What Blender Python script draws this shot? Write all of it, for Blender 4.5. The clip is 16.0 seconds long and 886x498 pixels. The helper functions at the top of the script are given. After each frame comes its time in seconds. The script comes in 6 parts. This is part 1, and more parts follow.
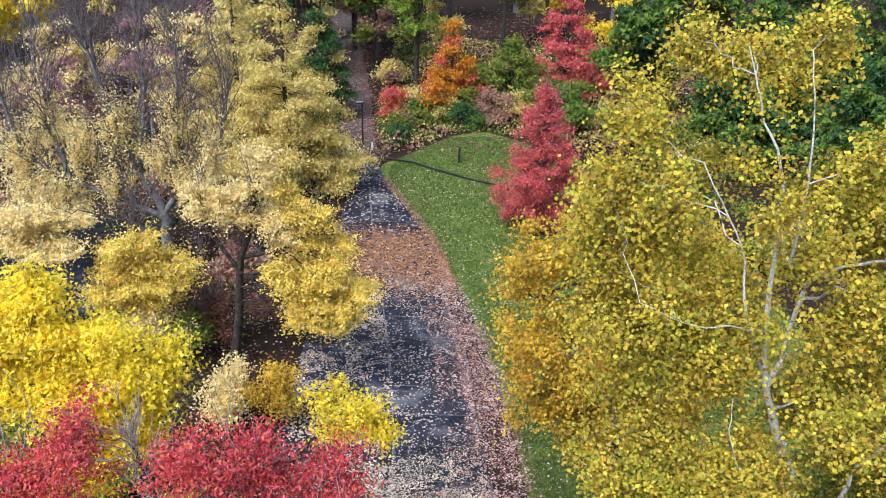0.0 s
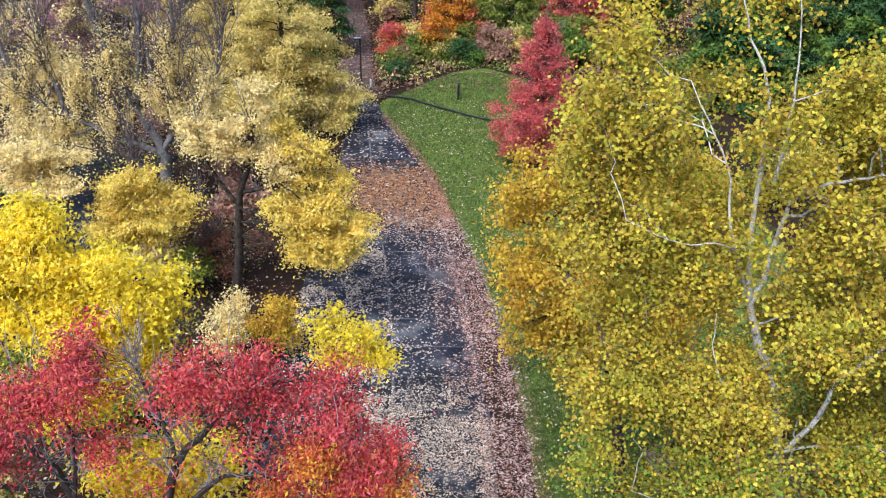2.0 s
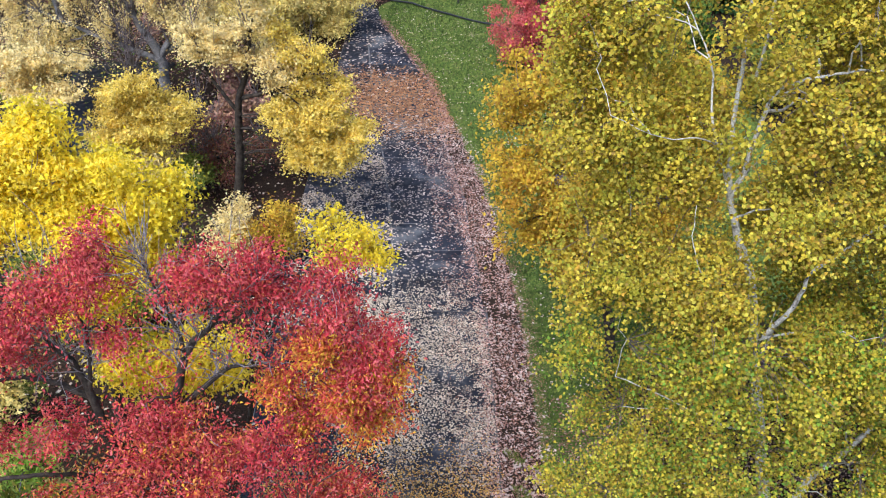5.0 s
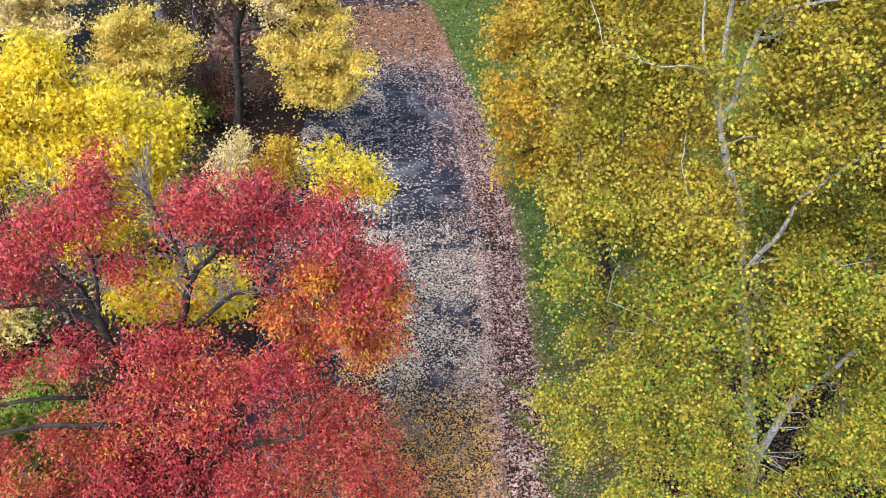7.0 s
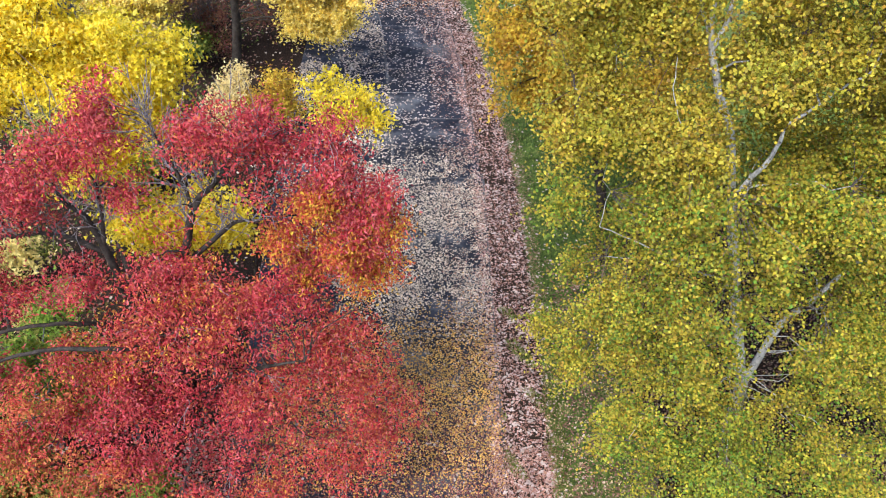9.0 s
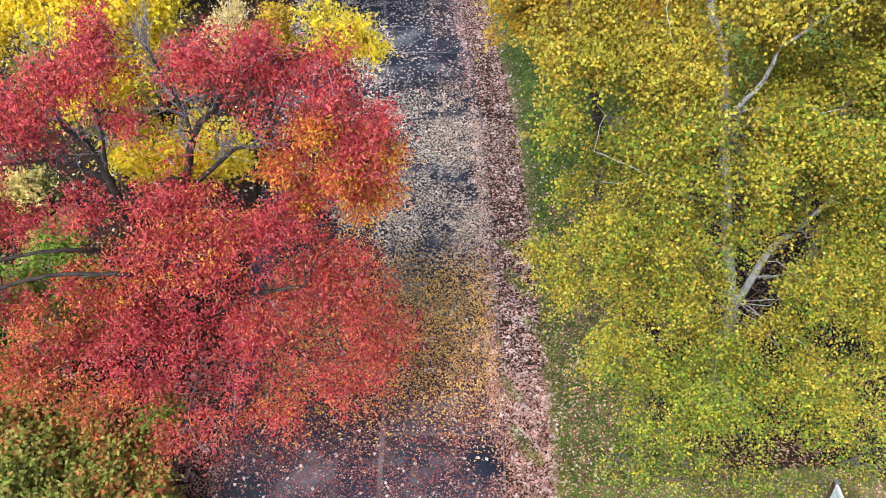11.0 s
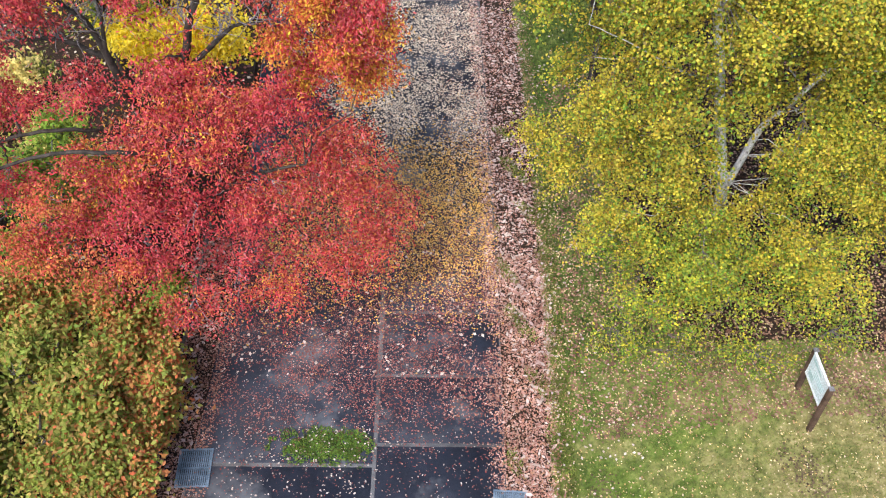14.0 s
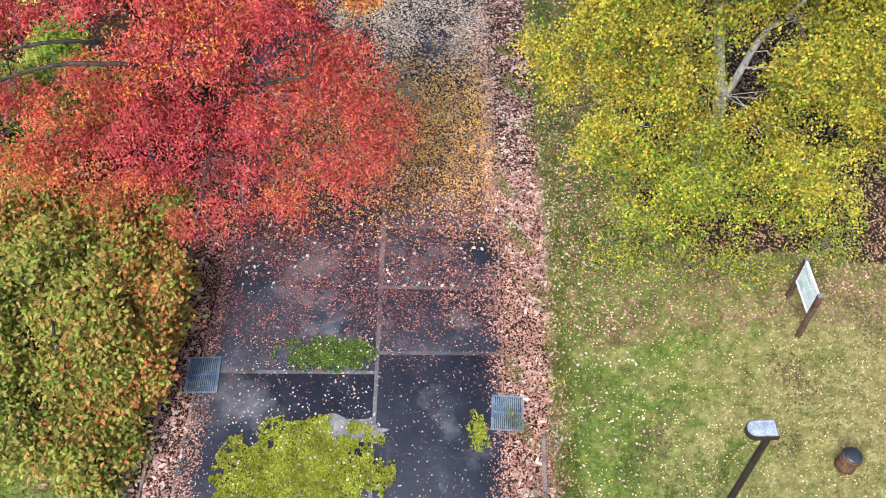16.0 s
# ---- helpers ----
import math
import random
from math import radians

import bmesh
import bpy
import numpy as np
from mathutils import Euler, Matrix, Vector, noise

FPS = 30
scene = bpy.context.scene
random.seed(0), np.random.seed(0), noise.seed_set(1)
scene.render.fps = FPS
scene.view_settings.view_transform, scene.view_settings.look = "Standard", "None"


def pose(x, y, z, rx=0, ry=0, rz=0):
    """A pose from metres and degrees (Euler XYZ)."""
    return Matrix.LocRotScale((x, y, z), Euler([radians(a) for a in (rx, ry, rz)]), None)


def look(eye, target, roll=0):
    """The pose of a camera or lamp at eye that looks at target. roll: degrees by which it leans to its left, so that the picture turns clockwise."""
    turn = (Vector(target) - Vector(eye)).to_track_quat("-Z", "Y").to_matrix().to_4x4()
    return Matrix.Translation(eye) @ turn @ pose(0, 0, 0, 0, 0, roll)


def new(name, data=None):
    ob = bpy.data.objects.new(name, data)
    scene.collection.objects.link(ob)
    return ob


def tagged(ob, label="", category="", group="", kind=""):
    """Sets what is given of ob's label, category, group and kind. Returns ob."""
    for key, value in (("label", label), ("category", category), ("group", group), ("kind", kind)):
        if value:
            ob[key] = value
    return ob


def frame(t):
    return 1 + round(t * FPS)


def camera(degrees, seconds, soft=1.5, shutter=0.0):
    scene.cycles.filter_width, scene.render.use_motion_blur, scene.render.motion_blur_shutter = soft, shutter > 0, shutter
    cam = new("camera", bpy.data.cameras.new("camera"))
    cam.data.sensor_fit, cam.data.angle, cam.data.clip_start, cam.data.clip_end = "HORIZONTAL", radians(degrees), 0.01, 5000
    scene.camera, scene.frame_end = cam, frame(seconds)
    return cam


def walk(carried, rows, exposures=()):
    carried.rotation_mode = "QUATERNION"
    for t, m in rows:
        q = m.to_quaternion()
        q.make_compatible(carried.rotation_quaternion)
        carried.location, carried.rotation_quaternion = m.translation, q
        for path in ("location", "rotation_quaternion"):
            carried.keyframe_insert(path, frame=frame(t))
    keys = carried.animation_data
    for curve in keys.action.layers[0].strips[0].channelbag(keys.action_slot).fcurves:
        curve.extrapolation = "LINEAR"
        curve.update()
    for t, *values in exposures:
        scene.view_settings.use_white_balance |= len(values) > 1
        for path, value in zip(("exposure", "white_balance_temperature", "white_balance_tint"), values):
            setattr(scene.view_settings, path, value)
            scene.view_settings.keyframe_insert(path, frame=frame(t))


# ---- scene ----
cam = camera(56.0, 16.0, soft=1.1)
PATH = [
    (0.0, pose(-0.342, -0.525, 17.079, 65.837, 0, 0.237) @ pose(0, 0, 0, 0, 0, 1.317)),
    (1.0, pose(-0.268, -0.667, 16.976, 63.872, 0, 0.245) @ pose(0, 0, 0, 0, 0, 1.144)),
    (2.0, pose(-0.203, -0.813, 16.931, 61.816, 0, 0.280) @ pose(0, 0, 0, 0, 0, 0.986)),
    (3.0, pose(-0.144, -0.964, 16.927, 59.787, 0, 0.330) @ pose(0, 0, 0, 0, 0, 0.842)),
    (4.0, pose(-0.091, -1.121, 16.949, 57.749, 0, 0.387) @ pose(0, 0, 0, 0, 0, 0.712)),
    (5.0, pose(-0.043, -1.285, 16.983, 55.662, 0, 0.443) @ pose(0, 0, 0, 0, 0, 0.597)),
    (6.0, pose(0.000, -1.458, 17.019, 53.534, 0, 0.490) @ pose(0, 0, 0, 0, 0, 0.495)),
    (7.0, pose(0.040, -1.640, 17.050, 51.407, 0, 0.525) @ pose(0, 0, 0, 0, 0, 0.407)),
    (8.0, pose(0.075, -1.833, 17.070, 49.333, 0, 0.543) @ pose(0, 0, 0, 0, 0, 0.334)),
    (9.0, pose(0.107, -2.036, 17.077, 47.335, 0, 0.543) @ pose(0, 0, 0, 0, 0, 0.274)),
    (10.0, pose(0.135, -2.251, 17.068, 45.396, 0, 0.524) @ pose(0, 0, 0, 0, 0, 0.229)),
    (11.0, pose(0.159, -2.477, 17.046, 43.465, 0, 0.486) @ pose(0, 0, 0, 0, 0, 0.198)),
    (12.0, pose(0.177, -2.715, 17.014, 41.482, 0, 0.433) @ pose(0, 0, 0, 0, 0, 0.180)),
    (13.0, pose(0.189, -2.966, 16.980, 39.412, 0, 0.367) @ pose(0, 0, 0, 0, 0, 0.177)),
    (14.0, pose(0.193, -3.228, 16.952, 37.263, 0, 0.294) @ pose(0, 0, 0, 0, 0, 0.188)),
    (15.0, pose(0.189, -3.502, 16.940, 35.052, 0, 0.220) @ pose(0, 0, 0, 0, 0, 0.213)),
    (16.0, pose(0.175, -3.788, 16.960, 32.696, 0, 0.154) @ pose(0, 0, 0, 0, 0, 0.253)),
]
walk(cam, PATH, [(0.0, 0.80, 6050, 10), (4.0, 0.74, 6050, 10), (9.0, 0.78, 6100, 10), (11.5, 0.84, 6250, 10), (14.0, 0.96, 6400, 10), (16.0, 1.06, 6400, 10)])

# ---- world and light ----
SUN_EL, SUN_ROT = radians(54), radians(213)
world = bpy.data.worlds.new("sky")
scene.world = world
world.use_nodes = True
wn = world.node_tree.nodes
sky = wn.new("ShaderNodeTexSky")
sky.sky_type, sky.sun_disc = "NISHITA", False
sky.sun_elevation, sky.sun_rotation = SUN_EL, SUN_ROT
sky.dust_density, sky.air_density = 3.0, 1.0
wn["Background"].inputs["Strength"].default_value = 0.13
world.node_tree.links.new(sky.outputs[0], wn["Background"].inputs["Color"])
sun_data = bpy.data.lights.new("sun", "SUN")
sun_data.energy, sun_data.angle, sun_data.color = 2.3, radians(30), (1.0, 0.98, 0.96)
sun = new("sun", sun_data)
sun_dir = Vector((math.sin(SUN_ROT) * math.cos(SUN_EL), math.cos(SUN_ROT) * math.cos(SUN_EL), math.sin(SUN_EL)))
sun.matrix_world = look(sun_dir * 80, (0, 0, 0))

rng = np.random.default_rng(7)


# ---- materials ----
def material(name, rough=0.8, spec=0.3):
    m = bpy.data.materials.new(name)
    m.use_nodes = True
    n, l = m.node_tree.nodes, m.node_tree.links
    b = n["Principled BSDF"]
    b.inputs["Roughness"].default_value = rough
    b.inputs["Specular IOR Level"].default_value = spec
    return m, n, l, b


def ramp_node(n, stops):
    r = n.new("ShaderNodeValToRGB")
    el = r.color_ramp.elements
    while len(el) < len(stops):
        el.new(0.5)
    for e, (p, c) in zip(el, stops):
        e.position, e.color = p, (*c, 1)
    return r


def noise_node(n, l, scale, detail=4, rough=0.6, coord=None):
    t = n.new("ShaderNodeTexNoise")
    t.inputs["Scale"].default_value, t.inputs["Detail"].default_value = scale, detail
    t.inputs["Roughness"].default_value = rough
    if coord:
        l.new(coord, t.inputs["Vector"])
    return t


def mix_node(n, l, fac, a, b, blend="MIX"):
    x = n.new("ShaderNodeMix")
    x.data_type, x.blend_type = "RGBA", blend
    for value, socket in ((fac, x.inputs["Factor"]), (a, x.inputs["A"]), (b, x.inputs["B"])):
        if isinstance(value, bpy.types.NodeSocket):
            l.new(value, socket)
        elif isinstance(value, (int, float)):
            socket.default_value = value
        else:
            socket.default_value = (*value, 1)
    return x.outputs["Result"]


def bump_node(n, l, b, height, strength, distance=0.02):
    k = n.new("ShaderNodeBump")
    k.inputs["Strength"].default_value, k.inputs["Distance"].default_value = strength, distance
    l.new(height, k.inputs["Height"])
    l.new(k.outputs["Normal"], b.inputs["Normal"])


def surface(name, dark, light, scale, fine, rough=0.85, bump=0.3, spec=0.3, third=None):
    """A mottled surface: coarse patches and fine grain."""
    m, n, l, b = material(name, rough, spec)
    p = n.new("ShaderNodeNewGeometry").outputs["Position"]
    a, c = noise_node(n, l, scale, 5, coord=p), noise_node(n, l, fine, 3, coord=p)
    r = ramp_node(n, [(0.35, dark), (0.65, light)])
    l.new(a.outputs["Fac"], r.inputs["Fac"])
    g = ramp_node(n, [(0.3, (0.6, 0.6, 0.6)), (0.7, (1.3, 1.3, 1.3))])
    l.new(c.outputs["Fac"], g.inputs["Fac"])
    col = mix_node(n, l, 1.0, r.outputs["Color"], g.outputs["Color"], "MULTIPLY")
    if third:
        d = noise_node(n, l, scale * 3.1, 4, coord=p)
        f = ramp_node(n, [(0.55, (0, 0, 0)), (0.7, (1, 1, 1))])
        l.new(d.outputs["Fac"], f.inputs["Fac"])
        col = mix_node(n, l, f.outputs["Color"], col, third)
    l.new(col, b.inputs["Base Color"])
    bump_node(n, l, b, c.outputs["Fac"], bump)
    return m


def leaf_material(name, colours, glow=0.35, rough=0.62, patch=None, gloss=0.18, tone=2.6):
    """Leaves: each takes one of the colours; light passes through the blade in part."""
    m, n, l, b = material(name, rough, gloss)
    geo = n.new("ShaderNodeNewGeometry")
    stops = [((i + 0.5) / len(colours), c) for i, c in enumerate(colours)]
    r = ramp_node(n, stops)
    l.new(geo.outputs["Random Per Island"], r.inputs["Fac"])
    col = r.outputs["Color"]
    if patch:
        a = noise_node(n, l, patch[1], 3, coord=geo.outputs["Position"])
        f = ramp_node(n, [(patch[2], (0, 0, 0)), (patch[2] + 0.16, (1, 1, 1))])
        l.new(a.outputs["Fac"], f.inputs["Fac"])
        soft = n.new("ShaderNodeMath")
        soft.operation = "MULTIPLY"
        l.new(f.outputs["Color"], soft.inputs[0])
        soft.inputs[1].default_value = 0.75
        col = mix_node(n, l, soft.outputs[0], col, patch[0])
    if tone:
        c = noise_node(n, l, tone, 2, coord=geo.outputs["Position"])
        g = ramp_node(n, [(0.36, (0.68, 0.66, 0.66)), (0.64, (1.16, 1.16, 1.14))])
        l.new(c.outputs["Fac"], g.inputs["Fac"])
        col = mix_node(n, l, 1.0, col, g.outputs["Color"], "MULTIPLY")
    l.new(col, b.inputs["Base Color"])
    t = n.new("ShaderNodeBsdfTranslucent")
    l.new(col, t.inputs["Color"])
    s = n.new("ShaderNodeMixShader")
    s.inputs["Fac"].default_value = glow
    l.new(b.outputs["BSDF"], s.inputs[1])
    l.new(t.outputs["BSDF"], s.inputs[2])
    l.new(s.outputs["Shader"], n["Material Output"].inputs["Surface"])
    return m


M_bark = surface("bark_dark", (0.022, 0.018, 0.015), (0.075, 0.062, 0.054), 6, 60, 0.9, 0.8)
M_bark_grey = surface("bark_grey", (0.09, 0.09, 0.095), (0.26, 0.255, 0.265), 5, 50, 0.9, 0.7)
M_bark_white = surface("bark_birch", (0.44, 0.435, 0.43), (0.74, 0.73, 0.72), 3, 40, 0.7, 0.4, third=(0.06, 0.05, 0.045))
M_twig_dark = surface("twig_dark", (0.075, 0.06, 0.068), (0.22, 0.19, 0.20), 8, 70, 0.9, 0.4)
M_twig = surface("twig", (0.15, 0.14, 0.155), (0.38, 0.355, 0.38), 8, 70, 0.9, 0.4)

L_birch = leaf_material("leaf_birch", [(0.56, 0.44, 0.04), (0.68, 0.55, 0.06), (0.35, 0.38, 0.05), (0.74, 0.62, 0.10), (0.48, 0.38, 0.04), (0.56, 0.34, 0.05), (0.20, 0.24, 0.04), (0.64, 0.52, 0.05), (0.24, 0.15, 0.04), (0.36, 0.30, 0.05)], 0.3, patch=((0.38, 0.43, 0.05), 1.5, 0.55))
L_birch_green = leaf_material("leaf_birch_green", [(0.17, 0.32, 0.04), (0.36, 0.42, 0.05), (0.70, 0.58, 0.05), (0.12, 0.22, 0.035), (0.54, 0.49, 0.05), (0.24, 0.34, 0.05), (0.26, 0.16, 0.05), (0.14, 0.26, 0.04)], 0.3)
L_ochre = leaf_material("leaf_ochre", [(0.68, 0.48, 0.05), (0.74, 0.56, 0.07), (0.56, 0.44, 0.05), (0.64, 0.36, 0.05), (0.44, 0.27, 0.05), (0.70, 0.52, 0.06)], 0.4, patch=((0.58, 0.28, 0.05), 0.8, 0.58))
L_red = leaf_material("leaf_red", [(0.58, 0.05, 0.075), (0.44, 0.03, 0.05), (0.74, 0.19, 0.21), (0.54, 0.06, 0.075), (0.26, 0.02, 0.035), (0.64, 0.11, 0.12), (0.60, 0.16, 0.07)], 0.28, patch=((0.58, 0.13, 0.13), 0.9, 0.56))
L_red_low = leaf_material("leaf_red_low", [(0.58, 0.06, 0.07), (0.44, 0.035, 0.045), (0.74, 0.20, 0.19), (0.26, 0.025, 0.035), (0.56, 0.09, 0.06), (0.64, 0.24, 0.08)], 0.28)
L_orange = leaf_material("leaf_orange", [(0.60, 0.19, 0.03), (0.62, 0.33, 0.03), (0.50, 0.10, 0.03), (0.66, 0.42, 0.03)], 0.38)
L_yellow = leaf_material("leaf_yellow", [(0.94, 0.77, 0.04), (0.96, 0.83, 0.08), (0.86, 0.68, 0.03), (0.97, 0.86, 0.15)], 0.5, patch=((0.90, 0.80, 0.09), 0.6, 0.6))
L_pale = leaf_material("leaf_pale", [(0.90, 0.73, 0.17), (0.84, 0.66, 0.11), (0.93, 0.81, 0.30), (0.70, 0.54, 0.10)], 0.46, patch=((0.86, 0.76, 0.18), 0.4, 0.55))
L_cream = leaf_material("leaf_cream", [(0.92, 0.79, 0.40), (0.88, 0.73, 0.31), (0.95, 0.86, 0.52), (0.76, 0.60, 0.25)], 0.46)
L_larch = leaf_material("leaf_larch", [(0.80, 0.66, 0.24), (0.72, 0.59, 0.19), (0.86, 0.73, 0.32), (0.58, 0.52, 0.17)], 0.46, patch=((0.68, 0.62, 0.17), 0.3, 0.58))
L_green = leaf_material("leaf_green", [(0.08, 0.16, 0.03), (0.12, 0.22, 0.035), (0.18, 0.26, 0.04), (0.06, 0.12, 0.03)], 0.3)
L_conifer = leaf_material("leaf_conifer", [(0.035, 0.09, 0.03), (0.05, 0.12, 0.035), (0.07, 0.15, 0.04), (0.03, 0.07, 0.025)], 0.2)
L_lime = leaf_material("leaf_lime", [(0.20, 0.25, 0.04), (0.16, 0.22, 0.045), (0.30, 0.29, 0.05), (0.11, 0.17, 0.035)], 0.35)
L_rose = leaf_material("leaf_rose", [(0.66, 0.12, 0.15), (0.54, 0.07, 0.10), (0.76, 0.24, 0.22), (0.48, 0.08, 0.12), (0.66, 0.20, 0.12)], 0.38)
L_bush_green = leaf_material("leaf_bush_green", [(0.34, 0.40, 0.08), (0.44, 0.45, 0.10), (0.54, 0.39, 0.13), (0.22, 0.34, 0.06), (0.60, 0.35, 0.13), (0.19, 0.31, 0.05), (0.40, 0.43, 0.09), (0.30, 0.38, 0.08)], 0.45)
L_bush_orange = leaf_material("leaf_bush_orange", [(0.64, 0.25, 0.10), (0.52, 0.40, 0.13), (0.70, 0.15, 0.07), (0.38, 0.43, 0.09), (0.28, 0.38, 0.07), (0.44, 0.43, 0.11)], 0.45, patch=((0.70, 0.17, 0.08), 2.2, 0.62))
L_fresh = leaf_material("leaf_fresh", [(0.20, 0.36, 0.05), (0.28, 0.42, 0.06), (0.14, 0.26, 0.04), (0.40, 0.44, 0.08)], 0.4)
L_fire = leaf_material("leaf_fire", [(0.64, 0.12, 0.09), (0.70, 0.27, 0.10), (0.46, 0.05, 0.05), (0.66, 0.17, 0.10), (0.74, 0.44, 0.08), (0.58, 0.09, 0.08)], 0.32)
L_flame = leaf_material("leaf_flame", [(0.58, 0.08, 0.06), (0.62, 0.15, 0.06), (0.84, 0.60, 0.06), (0.50, 0.06, 0.05), (0.64, 0.22, 0.06), (0.80, 0.50, 0.06)], 0.32)
L_dusk = leaf_material("leaf_dusk", [(0.27, 0.09, 0.08), (0.20, 0.09, 0.06), (0.34, 0.16, 0.10), (0.15, 0.11, 0.05)], 0.3)
L_plum = leaf_material("leaf_plum", [(0.34, 0.20, 0.26), (0.28, 0.15, 0.19), (0.44, 0.27, 0.27), (0.38, 0.18, 0.16)], 0.3)
L_brown = leaf_material("leaf_brown", [(0.36, 0.23, 0.17), (0.30, 0.18, 0.14), (0.44, 0.28, 0.17), (0.34, 0.16, 0.15)], 0.3)

# ---- plan: edges of the drive, from near to far ----
EY = [-60, 2, 8, 20, 23, 27, 30.6, 35, 39, 41.3, 43, 46, 48, 52]
E_RIGHT = [1.6, 1.55, 1.5, 1.2, 0.9, 0.55, 0.0, -0.55, -1.2, -2.0, -2.6, -3.7, -4.3, -5.2]
E_LEFT = [-5.4, -5.35, -5.0, -5.7, -5.85, -5.85, -5.9, -6.0, -6.05, -6.1, -6.1, -6.15, -6.2, -6.6]
E_SEAM = [-1.3, -1.3, -1.3, -1.75, -2.0, -2.4, -2.9, -3.75, -4.1, -4.4, -4.6, -5.0, -5.2, -5.6]
E_GRASS = [2.3, 2.4, 2.6, 2.35, 2.0, 1.5, 0.85, -0.05, -0.8, -1.5, -2.0, -3.1, -3.9, -4.2]


def at_y(values, y):
    return np.interp(y, EY, values)


def smooth(a, b, v):
    t = np.clip((np.asarray(v, float) - a) / (b - a), 0, 1)
    return t * t * (3 - 2 * t)


def height(x, y):
    """The ground: level drive, a bank that rises beside it, a hill behind the far end."""
    x, y = np.asarray(x, float), np.asarray(y, float)
    bank = 1.35 * smooth(2.6, 8.0, x - at_y(E_GRASS, y) + 2.4) * (1 - 0.75 * smooth(14, 34, y))
    left = 0.25 * smooth(6.0, 9.0, -x)
    hill = 0.07 * np.clip(y - 62, 0, 80) + 0.0 * x
    wave = 0.06 * np.sin(x * 0.7 + 1.3) * np.sin(y * 0.5) * smooth(1.0, 4.0, np.maximum(x - at_y(E_GRASS, y), -6.2 - x))
    drive = (x > at_y(E_LEFT, y) - 0.02) & (x < at_y(E_RIGHT, y) + 0.02) & (y < 52)
    return np.where(drive, -0.05, bank + left + hill + wave)


# ---- builders ----
def mesh_from(name, verts, faces, mats, index=None, flat=True):
    """One mesh from arrays; faces all of one size."""
    verts, faces = np.asarray(verts, np.float32), np.asarray(faces, np.int32)
    me = bpy.data.meshes.new(name)
    k = faces.shape[1]
    me.vertices.add(len(verts))
    me.vertices.foreach_set("co", verts.ravel())
    me.loops.add(faces.size)
    me.loops.foreach_set("vertex_index", faces.ravel())
    me.polygons.add(len(faces))
    me.polygons.foreach_set("loop_start", np.arange(0, faces.size, k, dtype=np.int32))
    if index is not None:
        me.polygons.foreach_set("material_index", np.asarray(index, np.int32))
    if not flat:
        me.polygons.foreach_set("use_smooth", np.ones(len(faces), bool))
    for m in mats:
        me.materials.append(m)
    me.update(calc_edges=True)
    return me


def part(name, bm, mat, parent, label=""):
    """Links a bmesh as one mesh object under a thing or a part."""
    me = bpy.data.meshes.new(name)
    bm.to_mesh(me)
    bm.free()
    me.materials.append(mat)
    return part_mesh(name, me, parent, label)


def part_mesh(name, me, parent, label=""):
    ob = new(name, me)
    if parent is not None:
        ob.parent = parent
    if label:
        tagged(ob, label=label)
    return ob


def thing(name, at, label, category, group="", kind=""):
    ob = new(name)
    ob.empty_display_size = 0.3
    ob.location = at
    return tagged(ob, label, category, group, kind)


def box(bm, size, m, bevel=0.0):
    r = bmesh.ops.create_cube(bm, size=1.0, matrix=m @ Matrix.Diagonal((*size, 1)))
    if bevel:
        edges = list({e for v in r["verts"] for e in v.link_edges})
        bmesh.ops.bevel(bm, geom=edges, offset=bevel, segments=2, affect="EDGES")


def tube(paths, sides=6):
    """Tapered tubes along paths of (points, radii)."""
    V, Fq, base = [], [], 0
    ang = np.arange(sides) * 2 * math.pi / sides
    for pts, rad in paths:
        pts, rad = np.asarray(pts, float), np.asarray(rad, float)
        d = np.gradient(pts, axis=0)
        d /= np.linalg.norm(d, axis=1)[:, None] + 1e-9
        ref = np.where(np.abs(d[:, 2:3]) > 0.9, [[1.0, 0, 0]], [[0, 0, 1.0]])
        u = np.cross(d, ref)
        u /= np.linalg.norm(u, axis=1)[:, None] + 1e-9
        w = np.cross(d, u)
        ring = pts[:, None] + rad[:, None, None] * (np.cos(ang)[None, :, None] * u[:, None] + np.sin(ang)[None, :, None] * w[:, None])
        V.append(ring.reshape(-1, 3))
        n = len(pts)
        i, j = np.meshgrid(np.arange(n - 1), np.arange(sides), indexing="ij")
        a = base + i * sides + j
        b = base + i * sides + (j + 1) % sides
        Fq.append(np.stack([a, b, b + sides, a + sides], -1).reshape(-1, 4))
        base += n * sides
    return np.concatenate(V), np.concatenate(Fq)


def limb_path(a, b, r0, r1, n=7, wob=0.06, sag=0.0):
    """A crooked limb from a to b."""
    a, b = np.asarray(a, float), np.asarray(b, float)
    t = np.linspace(0, 1, n)[:, None]
    p = a + (b - a) * t
    length = np.linalg.norm(b - a)
    j = rng.normal(0, wob * length, (n, 3)) * np.sin(t * math.pi)
    p = p + j
    p[:, 2] += sag * length * np.sin(t[:, 0] * math.pi)
    return p, np.linspace(r0, r1, n)


